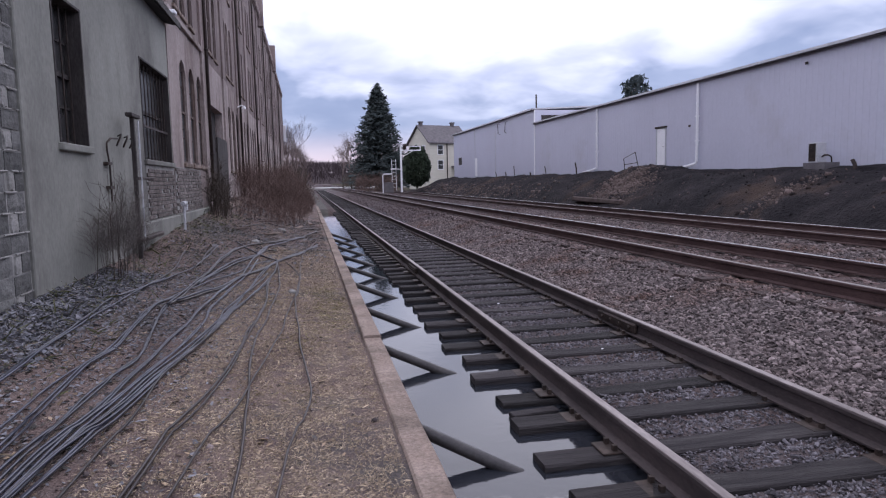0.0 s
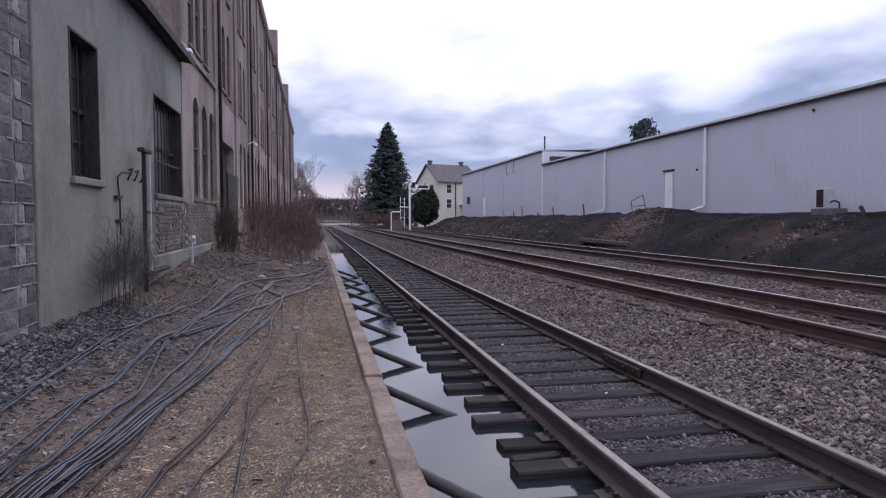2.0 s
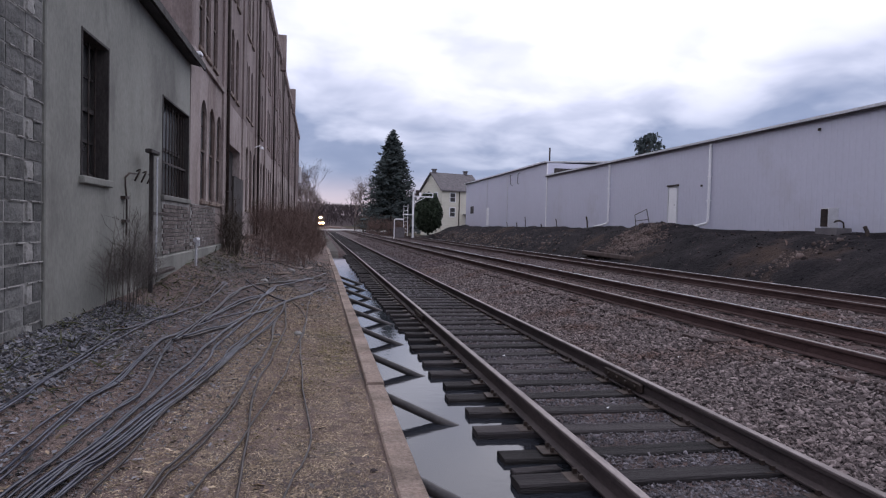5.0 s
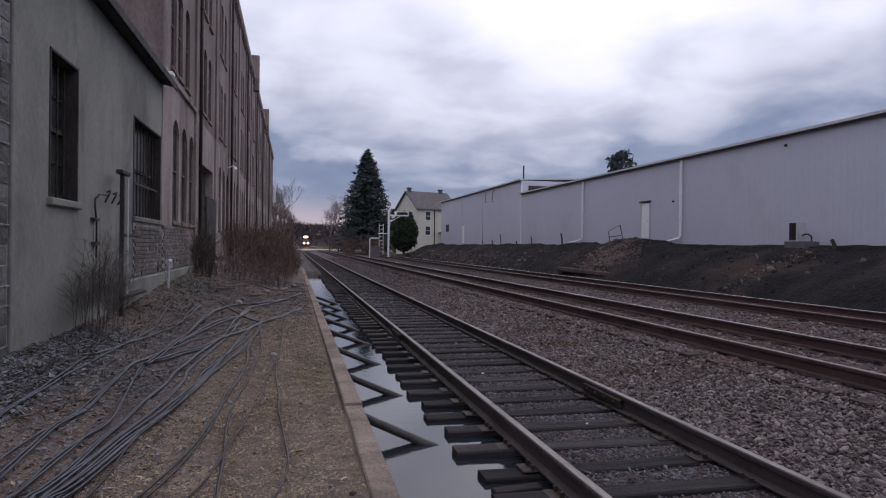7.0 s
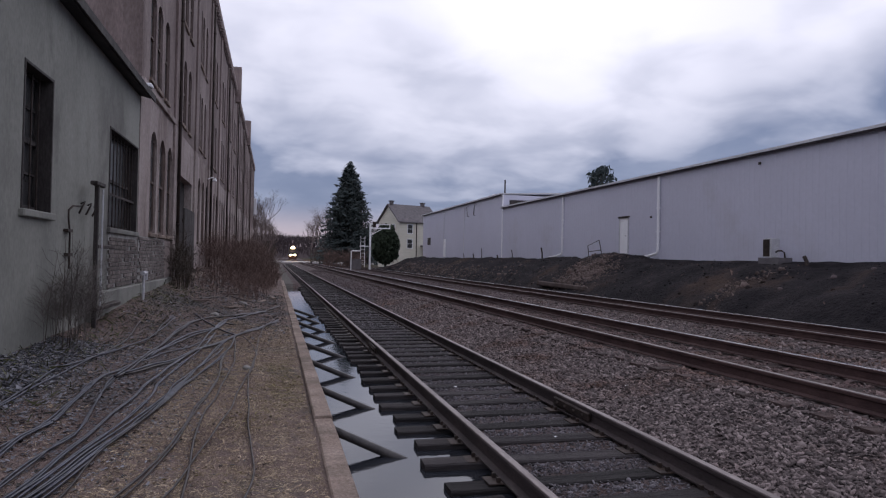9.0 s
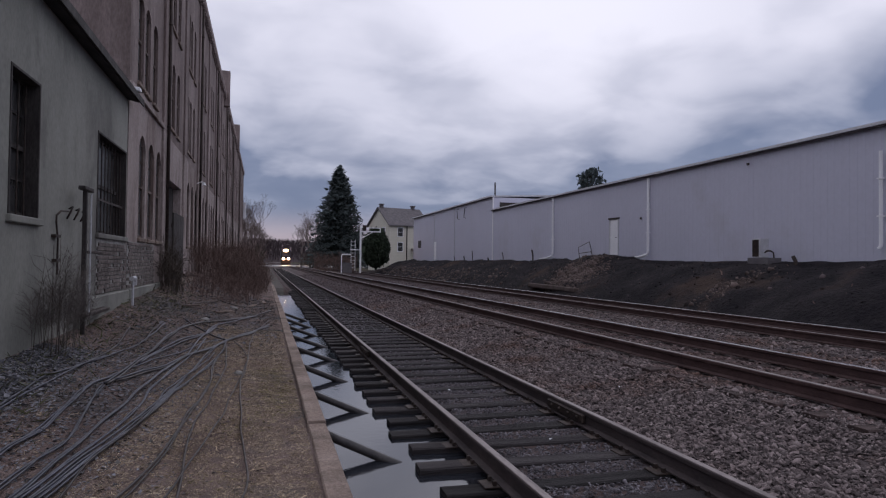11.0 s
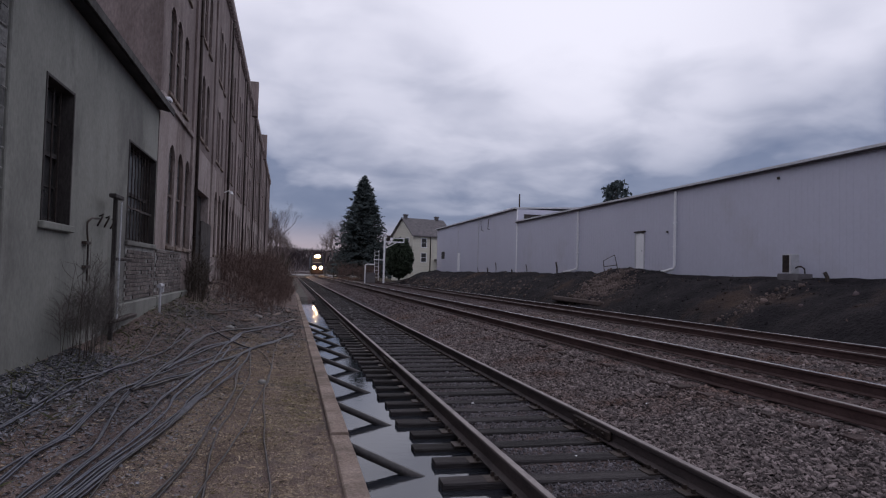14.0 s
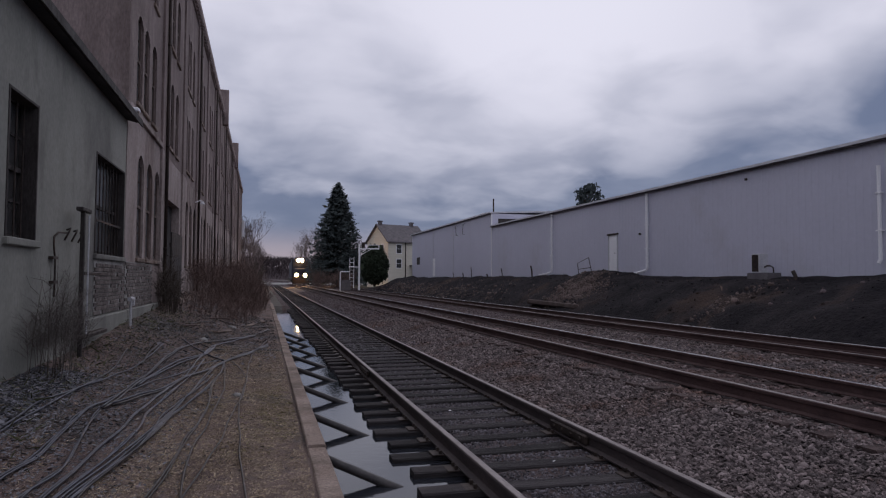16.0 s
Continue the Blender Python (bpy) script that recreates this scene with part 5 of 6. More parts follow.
def stems(g, rng, x, y, z, h, spread, twigs, r=0.008, lean=0.25):
    a, l = rng.uniform(0, 2 * pi), rng.uniform(0, lean) * h
    p = [Vector((x, y, z)), Vector((x + 0.3 * l * cos(a), y + 0.3 * l * sin(a), z + 0.45 * h)), Vector((x + l * cos(a), y + l * sin(a), z + h * rng.uniform(0.85, 1.1)))]
    g.tube(p, r, 3, r * 0.35, cap=False)
    for _ in range(twigs):
        t = rng.uniform(0.5, 1.0) if lean < 0.2 else rng.uniform(0.35, 0.95)
        q = p[1].lerp(p[2], (t - 0.45) / 0.55) if t > 0.45 else p[0].lerp(p[1], t / 0.45)
        b, L = rng.uniform(0, 2 * pi), rng.uniform(0.15, 0.45) * spread
        m = q + Vector((cos(b) * L * 0.5, sin(b) * L * 0.5, L * 0.5))
        g.tube([q, m, q + Vector((cos(b) * L + rng.uniform(-.1, .1), sin(b) * L, L * rng.uniform(0.6, 1.2)))], r * 0.6, 3, r * 0.25, cap=False)


def shrub(name, label, cx, cy, rx, ry, h, count, twigs, mat, seed, r=0.008, spread=0.6, lean=0.25, sticks=0):
    rng = random.Random(seed)
    g, z0 = Geo(), land(cx, cy)
    for _ in range(count):
        a, q = rng.uniform(0, 2 * pi), rng.uniform(0, 1) ** 0.5
        x, y = rx * q * cos(a), ry * q * sin(a)
        if cx + x < WX + 0.06:
            x = WX + 0.06 - cx + rng.uniform(0, 0.2)
        if cx + x > 0.42:
            continue
        stems(g, rng, x, y, land(cx + x, cy + y) - z0 - 0.03, h * (1.15 - 0.5 * q * q) * rng.uniform(0.6, 1.1), spread, twigs, r, lean)
    root = thing(name, label, "shrub", (cx, cy, z0), "bare shrubs")
    part("crown", g, mat, root)
    for i in range(sticks):
        s = Geo()
        stems(s, rng, rng.uniform(-rx, rx) * 0.6, rng.uniform(-ry, ry) * 0.8, -0.03, h * rng.uniform(0.9, 1.3), spread, 3, r * 1.7, lean)
        part("stem", s, M_BARK, root)


shrub("wall_shrub", "leafless grey twiggy shrub growing against the stucco wall", -2.42, 9.35, 0.25, 0.8, 1.2, 40, 44, M_GREYTWIG, 1, 0.003, 0.55, 0.28, 9)
shrub("door_shrub", "dark twiggy shrub beside the loading doorway", -2.35, 19.3, 0.3, 0.9, 1.3, 60, 14, M_BARK, 2, 0.009)
shrub("brush", "dense red-brown leafless brush along the mill", -1.9, 29.0, 0.9, 3.4, 1.7, 210, 14, M_BRUSH, 3, 0.006, 1.1, 0.6)
shrub("brush", "dense red-brown leafless brush along the mill", -1.0, 32.5, 1.2, 4.0, 1.9, 300, 14, M_BRUSH, 4, 0.006, 1.1, 0.6)
shrub("brush", "dense red-brown leafless brush by the curb end", -0.45, 36.0, 0.75, 4.0, 1.2, 230, 14, M_BRUSH, 5, 0.006, 1.1, 0.6)
shrub("brush", "dense red-brown leafless brush beyond the water", -1.6, 46.0, 1.1, 6.0, 1.7, 260, 14, M_BRUSH, 6, 0.009, 1.1, 0.4)
shrub("brush", "tangle of brown brush near the far end of the mill", -1.7, 62.0, 1.0, 8.0, 2.2, 200, 14, M_BRUSH, 7, 0.012, 1.3, 0.4)
shrub("low_brush", "low brown weeds in front of the brush", -1.4, 22.0, 1.0, 2.2, 0.45, 120, 8, M_BRUSH, 8, 0.007, 0.4)

shrub("low_brush", "low tangled brown weeds at the foot of the brush", -0.9, 27.2, 0.9, 3.2, 0.75, 190, 10, M_BRUSH, 18, 0.006, 0.6, 0.7)

far_brush = thing("brush", "reddish bare brush round the foot of the spruce", "shrub", (10.6, 101, 0.05), "bare shrubs")
gb, rb = Geo(), random.Random(77)
for _ in range(160):
    stems(gb, rb, rb.uniform(-3.4, 2.6), rb.uniform(-2, 2), 0, rb.uniform(1.4, 3.0), 1.6, 8, 0.022, 0.4)
part("crown", gb, M_BRUSH, far_brush)

# ---------- trees ----------


def conifer(name, label, x, y, base, h, r, count, seed, size=0.5):
    rng = np.random.default_rng(seed)
    root = thing(name, label, "tree", (x, y, base))
    part("trunk", Geo().tube([(0, 0, -0.2), (0.05, 0, h * 0.5), (0, 0, h * 0.97)], h * 0.016, 8, h * 0.003), M_BARK, root)
    limbs = Geo()
    cs = []
    n = int(count / 26)
    for i in range(n):
        u = (i + rng.uniform()) / n
        z = h * (0.05 + 0.94 * u)
        L = r * (1 - u) ** 0.72 * rng.uniform(0.72, 1.12) + 0.15
        a = i * 2.4 + rng.uniform(-0.5, 0.5)
        tip = Vector((L * cos(a), L * sin(a), z - L * 0.12 + rng.uniform(0, 0.2) * L))
        if u < 0.9:
            limbs.tube([(0, 0, z), (tip.x * 0.5, tip.y * 0.5, z + 0.05 * L), tuple(tip)], 0.04, 3, 0.012, cap=False)
        m = max(4, int(26 * L / r * 1.4))
        for k in range(m):
            t = rng.uniform(0.15, 1.02) ** 0.7
            j = 0.13 * L + 0.12
            cs.append((tip.x * t + rng.normal() * j * 0.6, tip.y * t + rng.normal() * j * 0.6, z + (tip.z - z) * t * t + rng.normal() * 0.16))
    part("limbs", limbs, M_BARK, root)
    cs = np.array(cs)
    base_v = [(-1, 0, 0), (0, -0.35, -0.25), (0, 0.35, -0.25), (1, 0, -0.15), (0, 0, 0.2)]
    base_f = [(0, 1, 4), (1, 3, 4), (3, 2, 4), (2, 0, 4)]
    s = size * rng.lognormal(0, 0.35, len(cs))[:, None] * np.array([1, 0.9, 0.8])
    crown = new("crown", scatter("crown", base_v, base_f, cs, s, turns(len(cs), rng, 0.6), M_NEEDLE, 0.25, rng))
    crown.parent = root
    return root


conifer("spruce_tree", "tall dark spruce tree behind the crossing", 11.55, 108, 0.2, 16.8, 4.9, 17000, 2, 0.3)


def grow(g, rng, p, d, L, r, depth, out):
    q = p + d * L * 0.5 + Vector((rng.uniform(-.08, .08), rng.uniform(-.08, .08), 0)) * L
    e = p + d * L
    g.tube([p, q, e], r, 4 if depth > 2 else 3, r * 0.6, cap=False)
    if depth == 0:
        return
    for _ in range(3 if depth > 1 else 4):
        v = (d + Vector((rng.uniform(-1, 1), rng.uniform(-1, 1), rng.uniform(-0.25, 0.8))) * out).normalized()
        s = p.lerp(e, rng.uniform(0.5, 1.0))
        grow(g, rng, s, v, L * rng.uniform(0.55, 0.8), r * 0.55, depth - 1, out)


def bare_tree(name, label, x, y, h, seed, depth=6, out=0.7, r=0.13, base=0.1):
    rng = random.Random(seed)
    root = thing(name, label, "tree", (x, y, base), "leafless trees")
    part("trunk", Geo().tube([(0, 0, -0.3), (0.02, 0, h * 0.16), (0, 0.03, h * 0.32)], r * 1.25, 8, r * 0.9), M_BARK, root)
    g = Geo()
    for _ in range(3):
        grow(g, rng, Vector((0, 0, h * 0.3)), Vector((rng.uniform(-.35, .35), rng.uniform(-.35, .35), 1)).normalized(), h * 0.27, r * 0.75, depth, out)
    part("crown", g, M_TWIG, root, "fine leafless branches")


bare_tree("bare_tree", "leafless brown tree past the end of the mill", -1.6, 112, 11.5, 1)
bare_tree("bare_tree", "leafless brown tree past the end of the mill", -2.3, 128, 9.5, 2, 5)
bare_tree("bare_tree", "leafless brown tree past the end of the mill", -4.2, 104, 10.5, 9)
bare_tree("bare_tree", "leafless brown tree past the end of the mill", -3.2, 120, 10.5, 21, 5)
bare_tree("bare_tree", "leafless brown tree past the end of the mill", -2.6, 140, 9.5, 22, 5)
bare_tree("bare_tree", "small leafless tree near the mill corner", -0.9, 100, 6.5, 23)
bare_tree("bare_tree", "leafless tree beside the tall spruce", 7.6, 145, 9.5, 24, 5)
bare_tree("bare_tree", "leafless tree beside the tall spruce", 8.6, 132, 11.0, 3)
bare_tree("bare_tree", "leafless tree beside the tall spruce", 10.6, 140, 13.5, 4, 5)
bare_tree("bare_tree", "leafless tree behind the signal mast", 19.5, 150, 11.0, 5, 5)
bare_tree("bare_tree", "leafless brown tree past the end of the mill", -2.9, 96, 8.0, 10)
bare_tree("bare_tree", "small leafless tree beyond the road", -4.0, 190, 8.0, 6, 5)
bare_tree("bare_tree", "small leafless tree beyond the road", 14.5, 200, 8.0, 7, 5)


def leafy(name, label, cx, cy, base, rx, h, count, seed, mat, size=0.16, stretch=1.0):
    """A clipped evergreen: trunk and a dense skin of small leaf clumps with an uneven outline."""
    rng = np.random.default_rng(seed)
    root = thing(name, label, "bush", (cx, cy, base))
    part("trunk", Geo().tube([(0, 0, -0.2), (0, 0, h * 0.5)], 0.16, 8, 0.08), M_BARK, root)
    d = rng.normal(size=(count, 3))
    d /= np.linalg.norm(d, axis=1)[:, None]
    q = rng.uniform(0.72, 1.0, count) ** 0.5
    bump = 1 + 0.05 * np.sin(d[:, 0] * 7 + 1) * np.sin(d[:, 2] * 6) + 0.05 * rng.normal(size=count)
    c = d * (q * bump)[:, None] * np.array([rx, rx * stretch, h / 2]) + np.array([0, 0, h / 2])
    c[:, :2] *= np.clip(1.12 - 0.25 * (c[:, 2:3] / h), 0.5, 1.2)
    base_v = [(-1, 0, 0), (0, -0.6, 0.1), (1, 0, 0.1), (0, 0.6, -0.1)]
    s = size * rng.lognormal(0, 0.3, count)[:, None] * np.ones(3)
    crown = new("crown", scatter("crown", base_v, [(0, 1, 2), (0, 2, 3)], c, s, turns(count, rng, 1.5), mat, 0.2, rng))
    crown.parent = root


leafy("evergreen_bush", "large rounded dark evergreen bush beside the cream house", 13.85, 85, 0.9, 1.72, 4.9, 11000, 3, M_HEDGE, 0.14)
# open-crowned pine that shows over the warehouse roof
pine = thing("pine_tree", "round-topped pine rising behind the warehouse", "tree", (46.6, 90, 1.5))
part("trunk", Geo().tube([(0, 0, -0.5), (0.1, 0, 8), (0, 0, 13.4)], 0.28, 8, 0.1), M_BARK, pine)
rng_p = np.random.default_rng(12)
cs = []
pl = Geo()
for i in range(60):
    a, e = rng_p.uniform(0, 2 * pi), rng_p.uniform(-0.35, 1.5)
    L = 2.0 * rng_p.uniform(0.55, 1.08)
    tip = Vector((L * cos(a) * cos(e), L * sin(a) * cos(e), 11.9 + L * sin(e)))
    pl.tube([(0, 0, 11.2), tuple((tip + Vector((0, 0, 11.2))) / 2), tuple(tip)], 0.05, 3, 0.015, cap=False)
    for k in range(8):
        cs.append(np.array(tip) * (1, 1, 1) + rng_p.normal(size=3) * 0.24)
part("limbs", pl, M_BARK, pine)
cs = np.array(cs)
crown = new("crown", scatter("crown", [(-1, 0, 0), (0, -0.5, 0.2), (1, 0, 0.1), (0, 0.5, -0.1)], [(0, 1, 2), (0, 2, 3)], cs, 0.3 * rng_p.lognormal(0, 0.3, len(cs))[:, None] * np.ones(3), turns(len(cs), rng_p, 1.5), M_NEEDLE, 0.2, rng_p))
crown.parent = pine

# ---------- cream house ----------


def build_house():
    root = thing("house", "cream two-storey gabled house with grey shingle roof", "house", (21.05, 115, 0.6))
    root.rotation_euler = (0, 0, radians(20))
    w, l, e, rdg = 7.5, 8.2, 7.6, 10.6
    g = Geo()
    g.add([(0, 0, -0.6), (l, 0, -0.6), (l, w, -0.6), (0, w, -0.6), (0, 0, e), (l, 0, e), (l, w, e), (0, w, e), (0, w / 2, rdg), (l, w / 2, rdg)],
          [(0, 1, 5, 4), (2, 3, 7, 6), (3, 0, 4, 8, 7), (1, 2, 6, 9, 5), (4, 5, 9, 8), (6, 7, 8, 9)])
    part("wall", g, M_CREAM, root)
    o, k = 0.4, (rdg - e) / (w / 2)
    g = Geo()
    for s in (0, 1):
        ya, yb = (-o, w / 2) if s == 0 else (w + o, w / 2)
        za = e - o * k
        g.add([(-o, ya, za + 0.02), (l + o, ya, za + 0.02), (l + o, yb, rdg + 0.02), (-o, yb, rdg + 0.02), (-o, ya, za + 0.2), (l + o, ya, za + 0.2), (l + o, yb, rdg + 0.2), (-o, yb, rdg + 0.2)],
              [(0, 1, 2, 3), (7, 6, 5, 4), (0, 4, 5, 1), (1, 5, 6, 2), (3, 2, 6, 7), (0, 3, 7, 4)])
    roof = part("roof", g, M_SHINGLE, root)
    for x in (0.2, l - 1.4):
        part("chimney", Geo().box(x, x + 0.55, w / 2 - 0.28, w / 2 + 0.28, rdg - 0.3, rdg + 0.6).box(x - 0.1, x + 0.65, w / 2 - 0.38, w / 2 + 0.38, rdg + 0.6, rdg + 0.8), M_SHINGLE, roof, "short brick chimney")
    fr = Geo().box(-0.1, 1.1, -0.06, -0.003, -0.1, 0.0).box(-0.1, 0, -0.06, -0.003, 0, 1.5).box(1.0, 1.1, -0.06, -0.003, 0, 1.5).box(-0.1, 1.1, -0.06, -0.003, 1.5, 1.62).box(0, 1, -0.045, -0.003, 0.72, 0.78).mesh("window_frame", M_WHITE)
    pn = Geo().box(0, 1, -0.03, -0.003, 0, 1.5).mesh("pane", M_PANE)
    for x in (1.7, 5.2):
        for z in (2.9, 5.5):
            f = part("window", fr, M_WHITE, root, m=pose(x, 0, z))
            part("pane", pn, M_PANE, f)
    for y in (2.0, 5.4):
        for z in (2.9, 5.5):
            f = part("window", fr, M_WHITE, root, m=pose(0, y + 0.5, z, 0, 0, -90))
            part("pane", pn, M_PANE, f)
    part("downpipe", Geo().tube([(3.55, -0.08, -0.4), (3.55, -0.08, e - 0.2)], 0.09, 8), M_IRON, root, "dark downpipe")
    porch = part("porch_roof", Geo().box(4.4, 7.2, -2.0, -0.002, 3.2, 3.4), M_SHINGLE, root)
    for x in (4.55, 7.0):
        part("porch_post", Geo().box(x, x + 0.14, -1.9, -1.76, -0.4, 3.198), M_IRON, porch)


build_house()

# ---------- signal mast ----------


def build_mast():
    root = thing("signal_mast", "pale steel signal mast with platform, ladder and arm", "railway signal", (11.44, 82, 0.15))
    root.scale = (0.911, 0.911, 0.911)
    M = M_WHITE
    part("pole", Geo().box(-0.12, 0.12, -0.12, 0.12, 0, 6.3, bev=0.02), M, root)
    part("arm", Geo().box(0.12, 2.7, -0.07, 0.07, 5.55, 5.72).box(0.12, 2.7, -0.07, 0.07, 6.1, 6.2).box(2.6, 2.7, -0.07, 0.07, 5.72, 6.1), M, root, "cantilever arm with railing")
    part("brace", Geo().tube([(0.1, 0, 4.7), (1.6, 0, 5.55)], 0.05, 6), M, root)
    h = part("signal_head", Geo().box(0.3, 0.75, -0.2, 0.1, 5.75, 6.5, bev=0.05), M_IRON, root, "black signal head")
    for z in (5.95, 6.28):
        part("hood", Geo().tube([(0.52, -0.2, z), (0.52, -0.42, z)], 0.13, 8), M_IRON, h)
    lad = part("ladder", Geo().box(-1.3, -1.24, -0.04, 0.04, 0.3, 4.5).box(-0.75, -0.69, -0.04, 0.04, 0.3, 4.5), M, root, "pale access ladder")
    for i in range(8):
        part("rung", Geo().box(-1.24, -0.75, -0.03, 0.03, 0.7 + 0.5 * i, 0.75 + 0.5 * i), M, lad)
    part("platform", Geo().box(-1.4, -0.12, -0.4, 0.4, 3.1, 3.2), M, root)
    box = thing("signal_cabinet", "white equipment cabinet with a pale top rail", "cabinet", (9.35, 82, 0.15))
    box.scale = (0.7, 0.8, 0.85)
    part("body", Geo().box(-0.25, 1.5, -0.3, 0.3, 0, 1.5, bev=0.03), M_SHINGLE, box, "dark cabinet body")
    part("top_rail", Geo().tube([(-0.35, -0.36, 0), (-0.35, -0.36, 2.55), (-0.2, -0.36, 2.68), (1.3, -0.36, 2.68)], 0.09, 8), M_WHITE, box, "white bent rail")


build_mast()

# ---------- road over the tracks, and the far distance ----------
g = Geo()
g.along([(-40, -0.3), (60, -0.3), (60, 0.02), (11, 0.0), (-40, 0.0)], [(0, 158, 0.385), (0, 172, 0.385)])
tagged(part("road", g, M_ROAD), "pale level crossing road over the tracks", "road", kind="structure")


def hill(x, y):
    return 15.0 * min(1.0, max(0.0, (y - 430.0) / 260.0)) * (0.75 + 0.5 * noise.noise(Vector((x * 0.006, 3, 2))))


def far_woods():
    """A low ridge and the bare stems on it."""
    g, xs, ys = Geo(), range(-420, 521, 20), range(430, 931, 50)
    v = [(x, y, (y - 300) * 0.004 + hill(x, y) - 0.3) for y in ys for x in xs]
    n = len(xs)
    g.add(v, [(j * n + i, j * n + i + 1, (j + 1) * n + i + 1, (j + 1) * n + i) for j in range(len(ys) - 1) for i in range(n - 1)])
    tagged(part("hillside", g, M_WOODS, smooth=True), "low brown hillside in the distance", "hill", kind="structure")
    rng = np.random.default_rng(3)
    n = 42000
    x, y = rng.uniform(-190, 260, n), rng.uniform(425, 780, n)
    z = np.array([hill(a, b) for a, b in zip(x, y)]) + (y - 300) * 0.004 + rng.uniform(0, 1, n) ** 0.8 * 11.0
    s = rng.uniform(0.8, 2.4, n)[:, None] * np.ones(3)
    me = scatter("far_woods", [(-0.07, 0, -1), (0.07, 0, -1), (0.12, 0.05, 0.2), (-0.03, 0, 1)], [(0, 1, 2), (0, 2, 3)], np.stack([x, y, z], 1), s, turns(n, rng, 0.55), M_WOODS, 0.2, rng)
    tagged(new("far_woods", me), "hazy brown leafless woods in the distance", "woods", kind="stuff")


far_woods()
g = Geo()
hr = random.Random(17)
for i in range(2600):
    x, y = hr.uniform(-16, 30), hr.uniform(182, 300)
    if -0.4 < x < 15 or abs(x - T2 - curve_left(y)) < 4 or abs(x - T3 - curve_left(y)) < 4:
        continue
    stems(g, hr, x, y, 0.0, hr.uniform(2.5, 6.5), 3.0, 6, 0.06, 0.45)
tagged(part("thicket", g, M_BARK), "brown leafless thicket beyond the road", "thicket", kind="stuff")

# ---------- things on the soil bank ----------
rack = thing("metal_rack", "bent thin metal frame stuck in the soil bank", "frame", (17.6, 34.3, land(17.6, 34.3) + 0.02))
part("frame", Geo().tube([(0, 0.75, -0.4), (0.02, 1.05, 0.72), (0, -0.35, 1.02), (0.05, -0.85, -0.3)], 0.022, 6), M_IRON, rack)
part("bar", Geo().tube([(0.01, 0.93, 0.38), (0, -0.58, 0.46)], 0.022, 6), M_IRON, rack)
for y, h, lean, r in ((43.5, 0.75, 0.25, 0.05), (49.5, 0.8, 0.3, 0.035), (57.6, 0.9, 0.15, 0.035), (60.2, 0.5, 0.1, 0.05), (53.2, 0.3, 0.1, 0.06), (19.55, 0.32, 0.15, 0.07), (63.4, 0.5, 0.3, 0.03)):
    z = land(18.2, y)
    g = Geo().tube([(0, 0, -0.2), (0.02, lean * 0.4, h * 0.5), (0, lean, h)], r, 6)
    tagged(part("stake", g, M_IRON, m=pose(18.2, y, z)), "dark leaning stake in the soil bank", "stake", "stakes on the bank")


def bank_debris():
    rng = np.random.default_rng(21)

    def heap(name, label, cx, cy, sx, sy, n, size, mat):
        x, y = rng.normal(cx, sx, n), rng.normal(cy, sy, n)
        x = np.clip(x, 13.6, 18.6)
        z = np.array([land(a, b) for a, b in zip(x, y)])
        s = size * rng.lognormal(0, 0.5, n)[:, None] * rng.uniform(0.5, 1.2, (n, 3))
        tagged(new(name, scatter(name, ICO_V, ICO_F, np.stack([x, y, z], 1), s, turns(n, rng, 1), mat, 0.25, rng)), label, "rubble", kind="stuff")

    heap("rubble", "tan broken rubble spilled on the soil bank", 15.2, 31.2, 0.55, 1.0, 2600, 0.034, M_TAN)
    heap("rubble", "pinkish clay and stones slipped down the bank", 15.9, 30.6, 0.4, 0.7, 900, 0.03, M_TAN)
    heap("rubble", "brown clods in a slip below the cooling unit", 15.2, 19.2, 0.8, 0.4, 260, 0.03, M_TAN)
    heap("rubble", "brown rubble along the far foot of the bank", 14.6, 62, 0.6, 12, 1500, 0.05, M_TAN)
    heap("clods", "dark clods of earth on the soil bank", 15.8, 30, 1.3, 14, 1100, 0.028, M_SOIL)
    heap("clods", "pale stones scattered on the soil bank", 15.4, 28, 1.0, 12, 40, 0.045, M_FARSTONE)
    x, y = rng.uniform(13.4, 18.4, 900), rng.uniform(10, 80, 900)
    z = np.array([land(a, b) for a, b in zip(x, y)])
    s = 0.05 * rng.lognormal(0, 0.5, 900)[:, None] * np.ones(3)
    me = scatter("bank_grass", [(-0.1, 0, 0), (0.1, 0, 0), (0.15, 0.1, 1), (-0.1, 0.3, 0.7)], [(0, 1, 2), (0, 2, 3)], np.stack([x, y, z], 1), s, turns(900, rng, 0.9), M_BRUSH, 0.2, rng)
    tagged(new("bank_grass", me), "sparse dry grass on the soil bank", "grass", kind="stuff")
    slab = Geo().box(-0.25, 0.25, -2.7, 2.7, -0.12, 0.13, bev=0.05)
    tagged(part("concrete_beam", slab, M_TAN, m=pose(14.2, 31.2, land(14.2, 31.2) + 0.06, 0.8, 8, 1.5)), "broken brown concrete beam at the bank foot", "beam")


bank_debris()


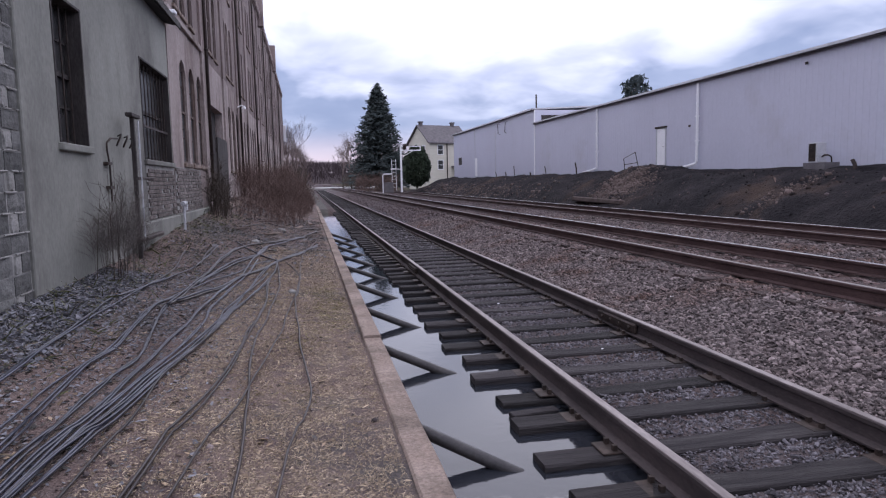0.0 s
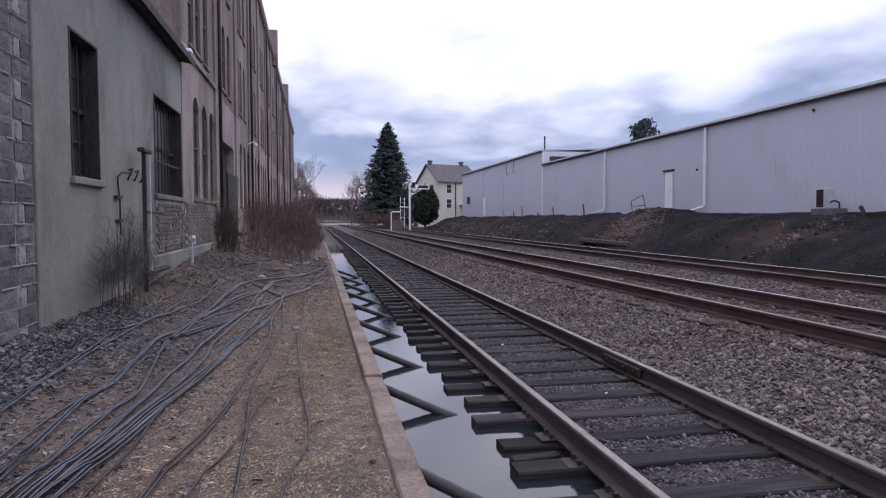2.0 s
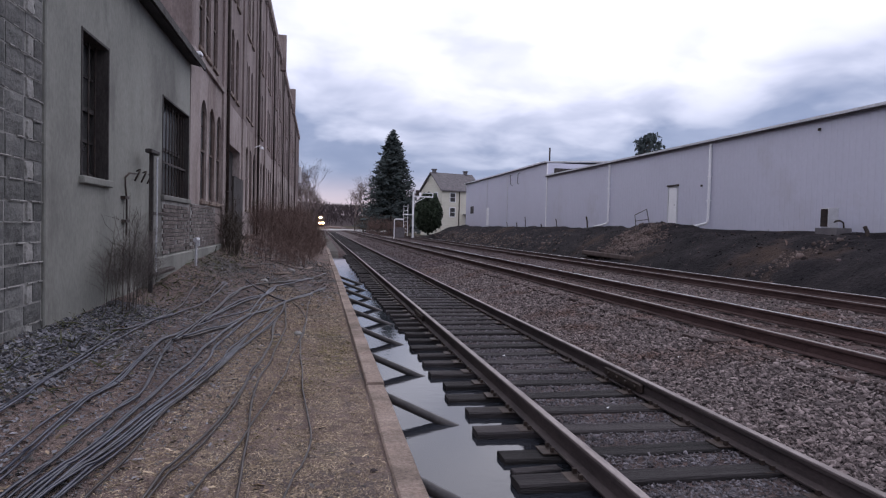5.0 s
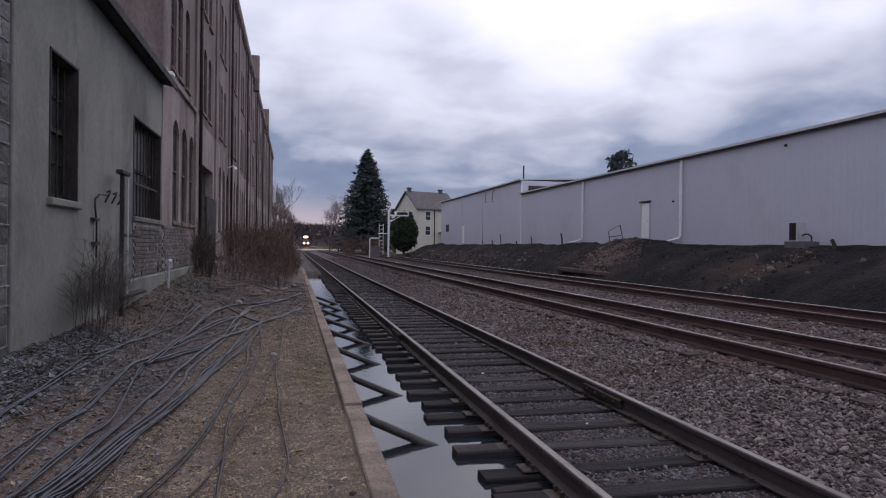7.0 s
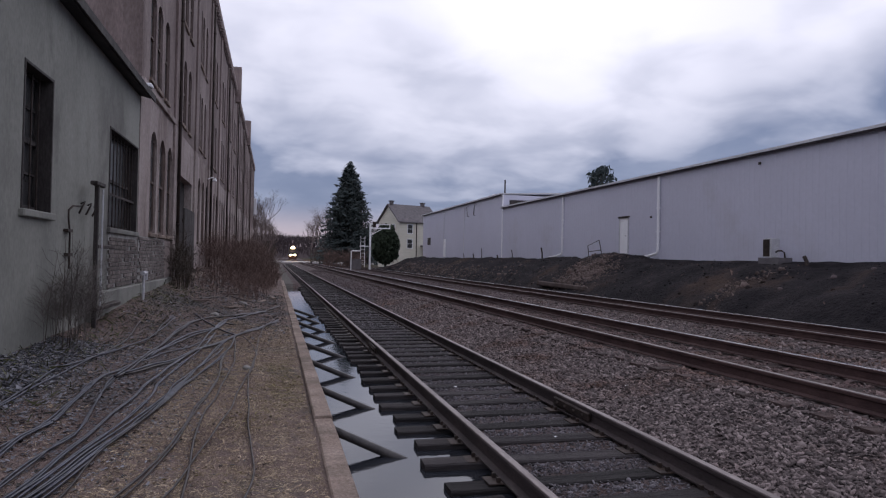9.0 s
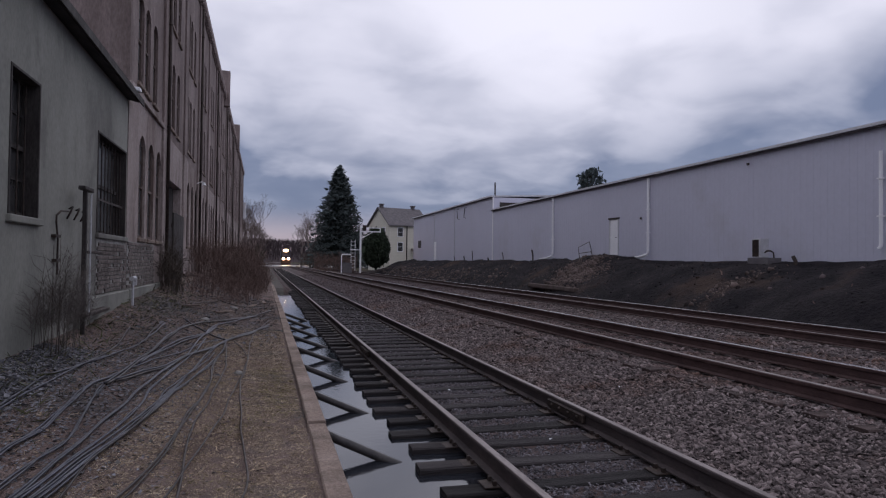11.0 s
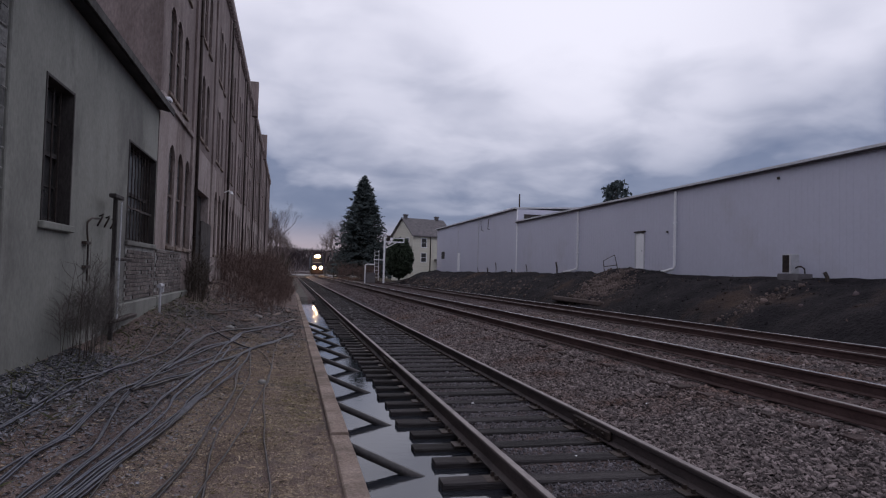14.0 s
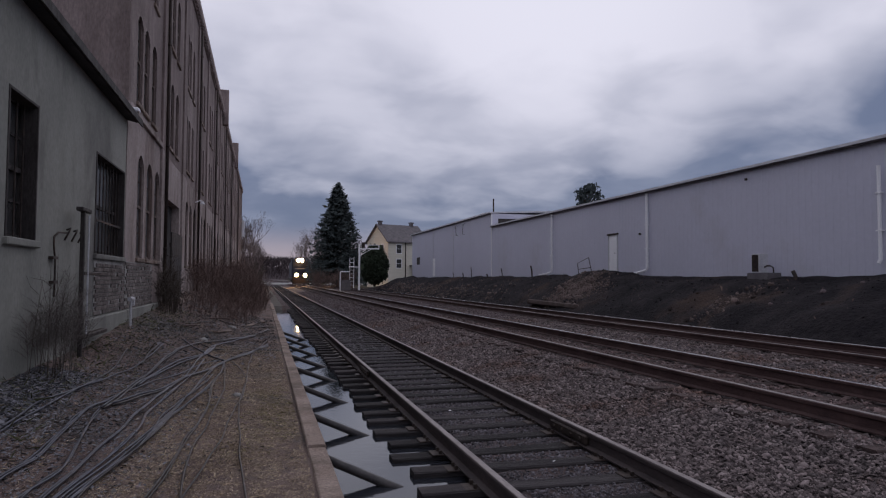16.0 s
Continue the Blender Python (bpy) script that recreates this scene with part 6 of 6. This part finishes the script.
# ---------- train ----------
def build_train():
    root = thing("locomotive", "dark diesel locomotive with blazing headlights on the main line", "locomotive")
    part("hood", Geo().box(-1.3, 1.3, 5.2, 19.0, 1.4, 4.3, bev=0.15), M_LOCO, root)
    cab = part("cab", Geo().box(-1.5, 1.5, 1.9, 5.15, 1.4, 4.7, bev=0.2), M_LOCO, root)
    for s in (-1, 1):
        part("cab_window", Geo().box(s * 0.75 - 0.5, s * 0.75 + 0.5, 1.87, 1.93, 3.3, 4.0, bev=0.02), M_PANE, cab)
    nose = part("nose", Geo().box(-1.1, 1.1, 0.35, 1.95, 1.4, 3.0, bev=0.2), M_LOCO, root)
    part("frame", Geo().box(-1.5, 1.5, 0.1, 19.6, 0.95, 1.42, bev=0.05), M_IRON, root)
    part("pilot", Geo().box(-1.4, 1.4, -0.1, 0.15, 0.25, 1.35, bev=0.05), M_IRON, root, "plough plate")
    for y in (3.6, 15.6):
        b = part("bogie", Geo().box(-1.2, 1.2, y - 1.9, y + 1.9, 0.5, 0.9, bev=0.05), M_IRON, root)
        for d in (-1.3, 0, 1.3):
            part("wheelset", Geo().tube([(-0.8, y + d, 0.5), (-0.68, y + d, 0.5)], 0.5, 16).tube([(0.68, y + d, 0.5), (0.8, y + d, 0.5)], 0.5, 16).tube([(-0.68, y + d, 0.5), (0.68, y + d, 0.5)], 0.09, 8), M_IRON, b)

    def lamp(x, y, z, r, parent):
        g = Geo()
        g.tube([(x, y + 0.10, z), (x, y - 0.02, z), (x, y - 0.06, z)], r * 1.15, 14, r * 1.05)
        h = part("lamp_housing", g, M_IRON, parent)
        lens = Geo().tube([(x, y - 0.065, z), (x, y - 0.10, z), (x, y - 0.13, z)], r, 14, r * 0.45)
        part("headlight", lens, M_LAMP, h, "glowing warm headlight")
    for s in (-1, 1):
        lamp(s * 0.31, 1.88, 4.38, 0.28, cab)
        lamp(s * 0.75, -0.12, 1.75, 0.28, nose)
    return root


train = build_train()


def motions():
    # main line: out of the bend, then straight towards the camera
    rows = []
    for t, y in ((0.0, 416), (1.5, 389), (3.0, 361), (4.25, 337), (5.5, 313), (7.0, 285), (9.0, 248), (11.0, 211), (12.5, 184), (14.5, 147), (16.0, 119)):
        x = T2 + curve_left(y)
        yaw = math.degrees(math.atan2(-(curve_left(y + 5) - curve_left(y - 5)), 10))
        rows.append((t, pose(x, y, H2, 0, 0, yaw)))
    walk(train, rows)


motions()
